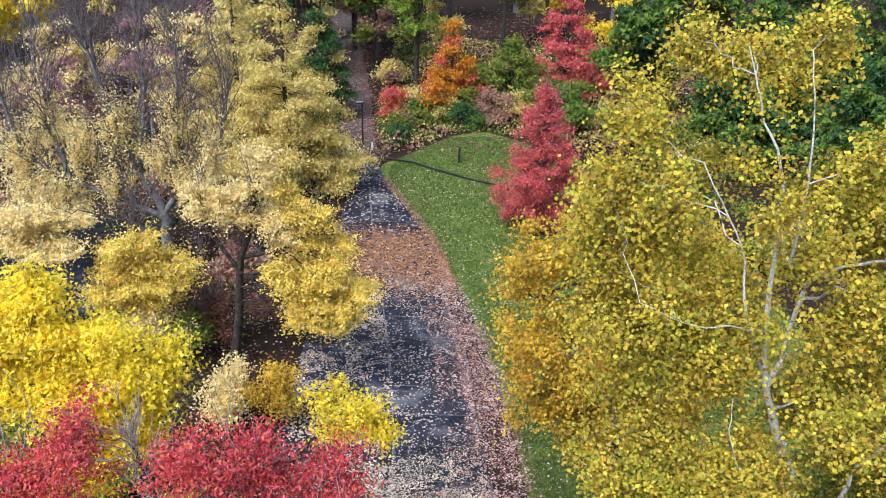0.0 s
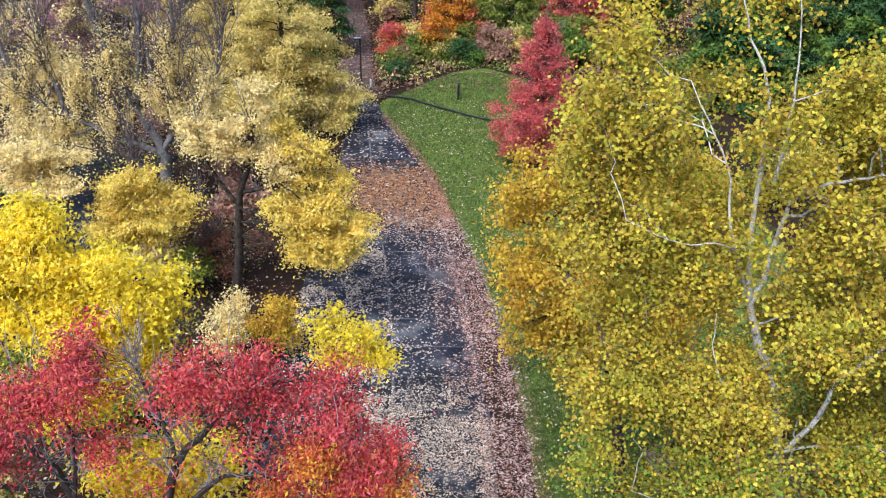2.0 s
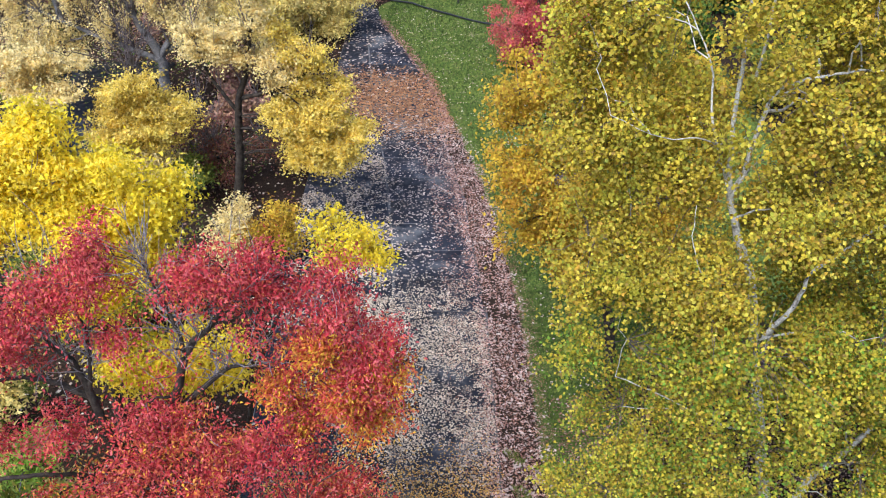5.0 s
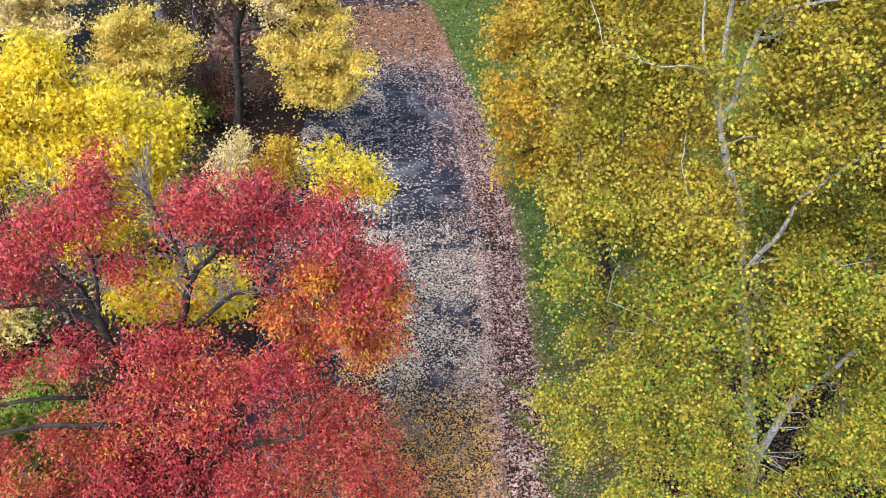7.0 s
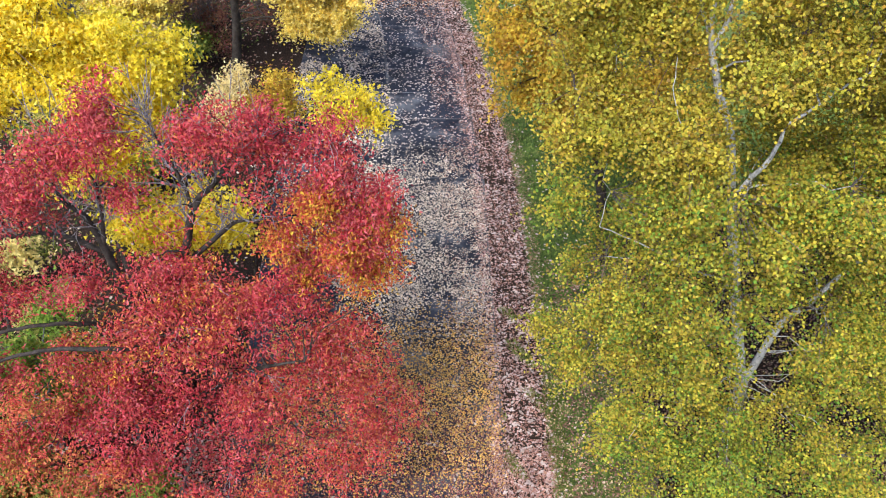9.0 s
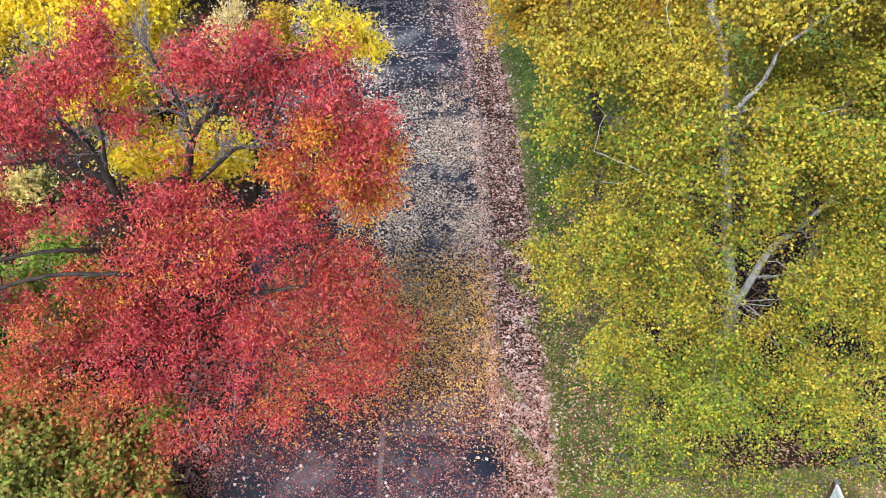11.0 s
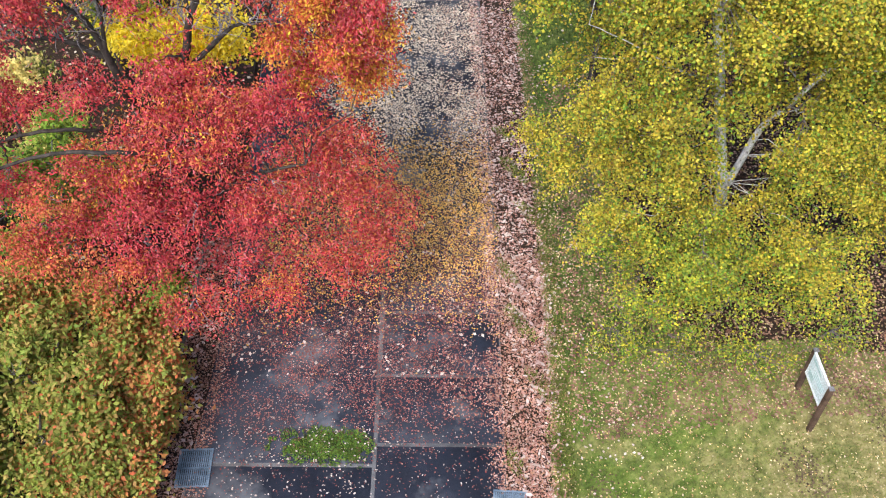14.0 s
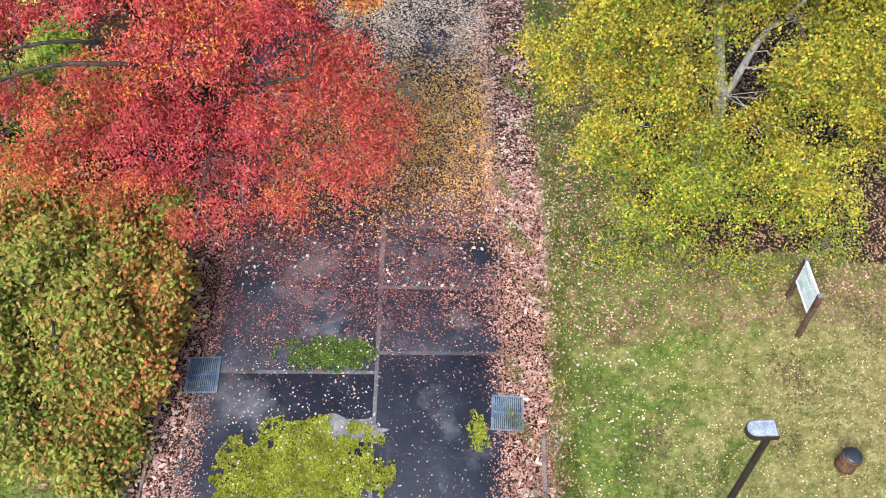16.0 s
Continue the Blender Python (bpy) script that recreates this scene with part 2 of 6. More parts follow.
def leaf_quads(pos, size, point=(0, 0, -0.3), spread=1.0, width=0.62, kite=False, lie=1.6):
    """Small pointed leaves at pos; they point along `point`, with scatter."""
    n = len(pos)
    d = np.asarray(point, float)[None] + rng.normal(0, spread * 0.6, (n, 3))
    d /= np.linalg.norm(d, axis=1)[:, None] + 1e-9
    up = rng.normal(0, 0.8, (n, 3)) + np.array([-0.25, -0.4, 1.0]) * lie
    s = np.cross(d, up)
    s /= np.linalg.norm(s, axis=1)[:, None] + 1e-9
    nn = np.cross(s, d)
    L = (size * rng.uniform(0.7, 1.3, n))[:, None]
    W = L * width * 0.5
    if kite:
        v = np.empty((n, 4, 3))
        v[:, 0] = pos
        v[:, 1] = pos + d * L * 0.42 + s * W + nn * W * 0.25
        v[:, 2] = pos + d * L - nn * L * 0.06
        v[:, 3] = pos + d * L * 0.42 - s * W + nn * W * 0.25
        return v.reshape(-1, 3), np.arange(4 * n).reshape(-1, 4)
    v = np.empty((n, 3, 3))
    v[:, 0] = pos + s * W + nn * W * 0.2
    v[:, 1] = pos + d * L - nn * L * 0.08
    v[:, 2] = pos - s * W + nn * W * 0.2
    return v.reshape(-1, 3), np.arange(3 * n).reshape(-1, 3)


def crown_leaves(blobs, density, size, per=34, spray=(0, 0, -0.2), clump=0.22, flat=0.55, point=(0, 0, -0.3), spread=1.0, width=0.62, split=6, stretch=1.5, slots=1, thin=None, grain=(0.28, 0.6), kite=False, lie=1.6):
    """Leaves in clumps over ellipsoid blobs (x, y, z, rx, ry, rz, slot). Returns verts, quads, slots and clump centres."""
    P, S, C = [], [], []
    if split > 1:
        fine = []
        for (x, y, z, rx, ry, rz, slot) in blobs:
            for _ in range(split):
                d = rng.normal(0, 1, 3)
                d *= rng.uniform(0.35, 0.95) / np.linalg.norm(d)
                k = rng.uniform(*grain)
                fine.append((x + d[0] * rx, y + d[1] * ry, z + d[2] * rz, rx * k, ry * k, rz * k * 0.8, int(rng.integers(slots)) if slot == -1 else slot))
        blobs = fine
    for (x, y, z, rx, ry, rz, slot) in blobs:
        c, r = np.array([x, y, z]), np.array([rx, ry, rz])
        area = 4 * math.pi * ((rx * ry) ** 1.6 / 3 + (rx * rz) ** 1.6 / 3 + (ry * rz) ** 1.6 / 3) ** (1 / 1.6)
        nc = max(4, int(area * density * (thin(z) if thin else 1.0) / per))
        d = rng.normal(0, 1, (nc, 3))
        d /= np.linalg.norm(d, axis=1)[:, None]
        rad = rng.uniform(0.25, 1.0, nc) ** 0.5 * rng.uniform(0.85, 1.22, nc)
        cc = c + d * r * rad[:, None]
        C.append(cc)
        k = rng.poisson(per * rng.uniform(0.35, 1.6, nc)) + 2
        rep = np.repeat(np.arange(nc), k)
        axis = d[rep] * 0.7 + np.asarray(spray)[None]
        along = rng.normal(0, clump * stretch, len(rep))[:, None]
        off = rng.normal(0, clump, (len(rep), 3)) * np.array([1, 1, flat])
        P.append(cc[rep] + axis * along + off)
        S.append(rng.integers(slots, size=nc)[rep] if slot == -2 else np.full(len(rep), slot))
    P, S, C = np.concatenate(P), np.concatenate(S), np.concatenate(C)
    v, q = leaf_quads(P, size, point, spread, width, kite, lie)
    return v, q, S, C


def tree(name, base, label, stems, blobs, bark, leaves, density=220, size=0.08, group="", twig=True, category="tree", limb_r=0.06, fan=0, fan_len=1.6, fan_dir=(0, 0, 1.0), fan_r=0.022, holes=(), **kw):
    """stems: lists of (points, first radius, last radius); blobs hold the crown; a limb runs from the nearest stem to each."""
    base = Vector(base)
    top = thing(name, base, label, category, group)
    o = np.array(base)
    nodes = []
    for i, (pts, r0, r1) in enumerate(stems):
        dense = []
        pts = np.asarray(pts, float)
        ends = np.concatenate([[2 * pts[0] - pts[1]], pts, [2 * pts[-1] - pts[-2]]])
        for a, b, c, d in zip(ends[:-3], ends[1:-2], ends[2:-1], ends[3:]):
            for t in np.linspace(0, 1, 4, endpoint=False):
                dense.append(0.5 * (2 * b + (c - a) * t + (2 * a - 5 * b + 4 * c - d) * t ** 2 + (3 * b - a - 3 * c + d) * t ** 3))
        dense.append(pts[-1])
        dense = np.asarray(dense)
        dense[1:-1] += rng.normal(0, min(r0 * 0.35, 0.012), (len(dense) - 2, 3))
        rad = r1 + (r0 - r1) * (1 - np.linspace(0, 1, len(dense))) ** (1.5 if bark is M_bark_white else 1.0)
        if i == 0:
            rad[0] *= 1.35
        v, q = tube([(dense - o, rad)], 9)
        part_mesh("trunk" if i == 0 else "stem", mesh_from("trunk", v, q, [bark], flat=False), top)
        nodes += [(p, r) for p, r in zip(dense[2:], rad[2:])]
    NP, NR = np.array([p for p, _ in nodes]), np.array([r for _, r in nodes])
    limbs, twigs = [], []
    for b in blobs:
        c = np.array(b[:3])
        dd = np.linalg.norm(NP - c, axis=1) + np.maximum(NP[:, 2] - c[2], 0) * 1.5
        k = int(np.argmin(dd))
        lr = limb_r * (0.45 if bark is M_bark_white and c[2] < 6 else 1.0)
        p, r = limb_path(NP[k], c + np.array([0, 0, b[5] * 0.3]), min(lr, NR[k] * 0.8), lr * 0.25, 7, 0.05, 0.06)
        limbs.append((p - o, r))
    v, q, S, C = crown_leaves(blobs, density, size, slots=len(leaves), **kw)
    k = q.shape[1]
    for hx, hy, hz, hr in holes:
        cell = v.reshape(-1, k, 3)
        keep = (np.linalg.norm(cell[:, 0] - np.array([hx, hy, hz]), axis=1) > hr * rng.uniform(0.75, 1.15, len(cell))) | (rng.uniform(0, 1, len(cell)) < 0.1)
        v, S = cell[keep].reshape(-1, 3), S[keep]
    q = np.arange(len(v)).reshape(-1, k)
    if twig:
        ends = [l[0][-1] + o for l in limbs] + [l[0][3] + o for l in limbs] + [l[0][5] + o for l in limbs]
        ends = np.array(ends)
        for c in C[:: max(1, len(C) // (1500 if bark is M_bark_white else 420))]:
            k = int(np.argmin(np.linalg.norm(ends - c, axis=1)))
            p, r = limb_path(ends[k], c, min(limb_r * 0.22, 0.011), 0.005, 4, 0.06, 0.03)
            twigs.append((p - o, r))
    high = np.flatnonzero((NR < NR.max() * 0.62) & (NP[:, 2] > (6.6 if name == "red_tree" else 0)))
    for _ in range(fan):
        k = int(rng.choice(high))
        d = np.asarray(fan_dir) + rng.normal(0, 0.38, 3)
        p, r = limb_path(NP[k], NP[k] + d * fan_len * rng.uniform(0.4, 1.2), min(fan_r, NR[k] * 0.5), 0.005, 5, 0.04, 0)
        twigs.append((p - o, r))
        for _k in range(3):
            e = p[int(rng.integers(1, 4))]
            p2, r2 = limb_path(e, e + (d + rng.normal(0, 0.45, 3)) * fan_len * rng.uniform(0.2, 0.6), fan_r * 0.5, 0.004, 3, 0.04, 0)
            twigs.append((p2 - o, r2))
    for l in limbs:
        lv, lq = tube([l], 7)
        part_mesh("limb", mesh_from("limb", lv, lq, [bark], flat=False), top)
    if twigs:
        tv, tq = tube(twigs, 3)
        tagged(part_mesh("twig_growth", mesh_from("twig_growth", tv, tq, [M_twig if name == "red_tree" else M_twig_dark], flat=False), top), kind="stuff")
    part_mesh("crown", mesh_from("crown", v - o, q, leaves, S), top)
    return top


# ---- ground ----
def spaced(lo, hi, a, b, step, grow=1.22):
    v = list(np.arange(a, b + step, step))
    s, e = step, v[-1]
    while e < hi:
        s *= grow
        e += s
        v.append(e)
    s, e = step, v[0]
    while e > lo:
        s *= grow
        e -= s
        v.insert(0, e)
    return np.array(v)


GX, GY = spaced(-1500, 1500, -22, 14, 0.4), spaced(-1500, 1800, -6, 66, 0.4)
gx, gy = np.meshgrid(GX, GY)
gz = height(gx, gy)
gi = np.arange(gx.size).reshape(gx.shape)
quads = np.stack([gi[:-1, :-1], gi[:-1, 1:], gi[1:, 1:], gi[1:, :-1]], -1).reshape(-1, 4)


def lawn_mask(x, y):
    """1 where the lawn grows."""
    side = smooth(-0.25, 0.3, x - at_y(E_GRASS, y) + 0.55 * smooth(33, 40, y)) * (1 - smooth(12, 16, x) * smooth(14, 20, y))
    back = 1 - smooth(-0.6, 0.6, y - np.interp(x, [-5, -4.3, -2.1, 0, 2.3, 5, 9, 14], [50, 51, 54, 56.5, 57.5, 55, 50, 46]))
    near_left = smooth(6.05, 6.4, -x) * (1 - smooth(1.5, 3.5, y)) * smooth(-14, -10, y)
    wood = smooth(0.0, 1.2, x - np.interp(y, [5.2, 6.4, 8, 12, 17, 20], [14, 5.4, 4.2, 3.8, 4.6, 9]))  * smooth(5.2, 6.2, y) * (1 - smooth(17, 20, y))
    return np.maximum(side * back * (1 - 0.85 * wood), near_left)


def dry_mask(x, y):
    return 0.4 * smooth(3.4, 9.0, x) * (1 - smooth(3.5, 7.0, y)) + 0.08 * (1 - smooth(10, 20, y))


M_ground, n, l, b = material("ground", 0.95, 0.1)
pos = n.new("ShaderNodeNewGeometry").outputs["Position"]
lawn_at, dry_at = n.new("ShaderNodeAttribute"), n.new("ShaderNodeAttribute")
lawn_at.attribute_name, dry_at.attribute_name = "lawn", "dry"
n1, n2, n3 = noise_node(n, l, 1.3, 6, coord=pos), noise_node(n, l, 22, 4, coord=pos), noise_node(n, l, 6, 5, 0.7, coord=pos)
grass = ramp_node(n, [(0.3, (0.045, 0.07, 0.018)), (0.5, (0.10, 0.15, 0.03)), (0.7, (0.20, 0.24, 0.06))])
l.new(n3.outputs["Fac"], grass.inputs["Fac"])
straw = ramp_node(n, [(0.3, (0.12, 0.11, 0.045)), (0.55, (0.28, 0.25, 0.105)), (0.75, (0.42, 0.36, 0.20))])
l.new(n3.outputs["Fac"], straw.inputs["Fac"])
soil = ramp_node(n, [(0.3, (0.012, 0.009, 0.007)), (0.55, (0.034, 0.022, 0.016)), (0.75, (0.085, 0.052, 0.036))])
l.new(n2.outputs["Fac"], soil.inputs["Fac"])
dry = n.new("ShaderNodeMath")
dry.operation = "MULTIPLY_ADD"
l.new(n1.outputs["Fac"], dry.inputs[0])
dry.inputs[1].default_value = 1.2
l.new(dry_at.outputs["Fac"], dry.inputs[2])
dryr = ramp_node(n, [(0.65, (0, 0, 0)), (1.15, (1, 1, 1))])
l.new(dry.outputs[0], dryr.inputs["Fac"])
turf = mix_node(n, l, dryr.outputs["Color"], grass.outputs["Color"], straw.outputs["Color"])
edge = n.new("ShaderNodeMath")
edge.operation = "MULTIPLY_ADD"
l.new(n3.outputs["Fac"], edge.inputs[0])
edge.inputs[1].default_value = 0.7
l.new(lawn_at.outputs["Fac"], edge.inputs[2])
edger = ramp_node(n, [(0.7, (0, 0, 0)), (0.95, (1, 1, 1))])
l.new(edge.outputs[0], edger.inputs["Fac"])
l.new(mix_node(n, l, edger.outputs["Color"], soil.outputs["Color"], turf), b.inputs["Base Color"])
bump_node(n, l, b, n2.outputs["Fac"], 0.7, 0.05)

gm = mesh_from("ground", np.stack([gx, gy, gz], -1).reshape(-1, 3), quads, [M_ground], flat=False)
for key, values in (("lawn", lawn_mask(gx, gy)), ("dry", dry_mask(gx, gy))):
    gm.attributes.new(key, "FLOAT", "POINT").data.foreach_set("value", values.ravel().astype(np.float32))
tagged(new("ground", gm), "lawn, bare woodland soil and hillside around the drive", "ground", kind="structure")

# ---- the drive ----
M_asphalt, n, l, b = material("asphalt", 0.6, 0.25)
pos = n.new("ShaderNodeNewGeometry").outputs["Position"]
a1, a2, a3 = noise_node(n, l, 0.9, 5, coord=pos), noise_node(n, l, 90, 2, coord=pos), noise_node(n, l, 2.6, 6, 0.7, coord=pos)
base_c = ramp_node(n, [(0.3, (0.008, 0.010, 0.017)), (0.55, (0.017, 0.021, 0.033)), (0.8, (0.046, 0.053, 0.070))])
l.new(a1.outputs["Fac"], base_c.inputs["Fac"])
grain = ramp_node(n, [(0.35, (0.6, 0.6, 0.6)), (0.7, (1.7, 1.7, 1.7))])
l.new(a2.outputs["Fac"], grain.inputs["Fac"])
oi = n.new("ShaderNodeObjectInfo")
tone = ramp_node(n, [(0.0, (0.85, 0.85, 0.88)), (1.0, (1.2, 1.2, 1.24))])
l.new(oi.outputs["Random"], tone.inputs["Fac"])
col = mix_node(n, l, 1.0, base_c.outputs["Color"], grain.outputs["Color"], "MULTIPLY")
col = mix_node(n, l, 1.0, col, tone.outputs["Color"], "MULTIPLY")
# Pale noise patches: wear, plus the wet asphalt's sky sheen put into the colour.
a4 = noise_node(n, l, 0.55, 6, 0.62, coord=pos)
worn_sheen = ramp_node(n, [(0.53, (0, 0, 0)), (0.74, (1, 1, 1))])
l.new(a4.outputs["Fac"], worn_sheen.inputs["Fac"])
l.new(mix_node(n, l, worn_sheen.outputs["Color"], col, (0.17, 0.18, 0.20)), b.inputs["Base Color"])
wet = ramp_node(n, [(0.35, (0.42, 0.42, 0.42)), (0.65, (0.85, 0.85, 0.85))])
l.new(a3.outputs["Fac"], wet.inputs["Fac"])
l.new(wet.outputs["Color"], b.inputs["Roughness"])
bump_node(n, l, b, a2.outputs["Fac"], 0.35, 0.008)
M_joint = surface("joint_filler", (0.035, 0.037, 0.042), (0.19, 0.19, 0.20), 0.8, 60, 0.8, 0.3)
M_moss = surface("moss", (0.09, 0.115, 0.02), (0.30, 0.31, 0.05), 3.5, 45, 0.95, 0.9, 0.1, third=(0.06, 0.05, 0.03))
M_concrete = surface("worn_concrete", (0.08, 0.085, 0.095), (0.26, 0.26, 0.27), 2.5, 50, 0.8, 0.4)

road = thing("road", (0, 0, 0), "wet dark asphalt drive in patched slabs, littered with fallen leaves", "drive", kind="structure")
ys = np.concatenate([np.arange(-60, -3, 3.0), np.arange(-3, 52.01, 0.5)])
xl, xr = at_y(E_LEFT, ys), at_y(E_RIGHT, ys) + 0.06
rv = np.concatenate([np.stack([xl, ys, np.full_like(ys, -0.012)], 1), np.stack([xr, ys, np.full_like(ys, -0.012)], 1),
                     np.stack([xl, ys, np.full_like(ys, -0.2)], 1), np.stack([xr, ys, np.full_like(ys, -0.2)], 1)])
k, i = len(ys), np.arange(len(ys) - 1)
rf = np.concatenate([np.stack([i, i + k, i + k + 1, i + 1], 1), np.stack([i, i + 1, i + 2 * k + 1, i + 2 * k], 1), np.stack([i + k, i + 3 * k, i + 3 * k + 1, i + k + 1], 1)])
part_mesh("bed", mesh_from("bed", rv, rf, [M_joint]), road, "pale grey joint filler under the slabs")


def slab(x0a, x1a, x0b, x1b, y0, y1):
    """One asphalt slab with sloping shoulders; the joints are widest at the near end."""
    g = 0.036 if y0 < 6.5 else 0.02
    lo = [(x0a + g, y0 + g), (x1a - g, y0 + g), (x1b - g, y1 - g), (x0b + g, y1 - g)]
    hi = [(x0a + g + 0.015, y0 + g + 0.015), (x1a - g - 0.015, y0 + g + 0.015), (x1b - g - 0.015, y1 - g - 0.015), (x0b + g + 0.015, y1 - g - 0.015)]
    v = [(x, y, -0.02) for x, y in lo] + [(x, y, 0.0) for x, y in hi]
    f = [(4, 5, 6, 7), (0, 1, 5, 4), (1, 2, 6, 5), (2, 3, 7, 6), (3, 0, 4, 7)]
    part_mesh("slab", mesh_from("slab", v, f, [M_asphalt]), road)


joints = [-8, -3.5, 0.2, 4.33, 6.02, 7.75, 9.5]
while joints[-1] < 50:
    joints.append(joints[-1] + 1.75)
for y0, y1 in zip(joints[:-1], joints[1:]):
    slab(at_y(E_SEAM, y0), at_y(E_RIGHT, y0), at_y(E_SEAM, y1), at_y(E_RIGHT, y1), y0, y1)
left_joints = [-8, -4, 0.3, 3.85, 9.5, 16, 23, 30, 37, 44, 50]
for y0, y1 in zip(left_joints[:-1], left_joints[1:]):
    slab(at_y(E_LEFT, y0), at_y(E_SEAM, y0), at_y(E_LEFT, y1), at_y(E_SEAM, y1), y0, y1)

path_y = np.arange(52, 130, 1.5)
path_c = np.interp(path_y, [50, 56, 66, 77, 85, 130], [-5.9, -6.7, -8.0, -9.7, -11, -19])
path_w = np.interp(path_y, [50, 56, 66, 130], [1.3, 1.1, 1.3, 1.2])
M_path = surface("gravel_path", (0.06, 0.05, 0.05), (0.15, 0.12, 0.12), 2, 40, 0.95, 0.6)
pv = np.concatenate([np.stack([path_c + s * path_w, path_y, height(path_c + s * path_w, path_y) + z], 1) for s, z in ((-1, 0.02), (0, 0.07), (1, 0.02))])
k, i = len(path_y), np.arange(len(path_y) - 1)
pf = np.concatenate([np.stack([i, i + k, i + k + 1, i + 1], 1), np.stack([i + k, i + 2 * k, i + 2 * k + 1, i + k + 1], 1)])
tagged(new("path", mesh_from("path", pv, pf, [M_path], flat=False)), "leaf-covered gravel path that climbs into the wood", "path", kind="structure")
lot_v = [(-34, 24, 0.34), (-14.5, 24, 0.34), (-14.5, 40, 0.34), (-34, 40, 0.34), (-34, 24, 0.1), (-14.5, 24, 0.1), (-14.5, 40, 0.1), (-34, 40, 0.1)]
lot_f = [(0, 1, 2, 3), (0, 4, 5, 1), (1, 5, 6, 2), (2, 6, 7, 3), (3, 7, 4, 0)]
lot = tagged(new("car_park", mesh_from("car_park", lot_v, lot_f, [M_asphalt])), "dark wet asphalt car park behind the trees", "car park", kind="structure")
M_white = surface("road_paint", (0.55, 0.55, 0.53), (0.75, 0.75, 0.73), 5, 60, 0.7, 0.2)
for x, y, n in ((-16.3, 34.6, 2.0), (-19.2, 35.6, 2.0)):
    bm = bmesh.new()
    box(bm, (0.11, n, 0.006), pose(x, y, 0.345, 0, 0, 20))
    part("bay_line", bm, M_white, lot)

# ---- trees beside the drive ----
def H(x, y):
    return float(height(x, y))


# birch group on the bank; its boughs carry no leaves close to the wood
def bare(points, r, step=0.25):
    out = []
    for a, b in zip(points[:-1], points[1:]):
        a, b = np.array(a), np.array(b)
        for t in np.arange(0, 1, step / max(step, np.linalg.norm(b - a))):
            p = a + (b - a) * t
            out += [(*p, r), (*(p + np.array([0, -0.28, 0.3])), r * 1.05), (*(p + np.array([0, -0.6, 0.65])), r * 0.95)]
    return out


BARE = bare([(5.6, 8.8, 5.4), (5.29, 8.7, 6.5), (4.78, 8.55, 8.2), (4.35, 8.45, 9.8), (3.73, 8.4, 11.3), (3.6, 8.4, 12.0), (3.5, 8.4, 13.4)], 0.2) + bare([(3.73, 8.4, 11.3), (3.9, 8.4, 12.4), (4.46, 8.4, 13.0), (5.6, 8.5, 13.1)], 0.2) + bare([(6.47, 8.8, 5.2), (7.13, 8.6, 6.9), (8.2, 8.8, 9.0)], 0.2) + bare([(5.11, 8.5, 9.4), (6.0, 8.7, 10.6), (6.27, 8.7, 11.0)], 0.2) + bare([(6.35, 9.1, 3.0), (6.04, 9.0, 4.0), (5.6, 8.8, 5.4)], 0.24)
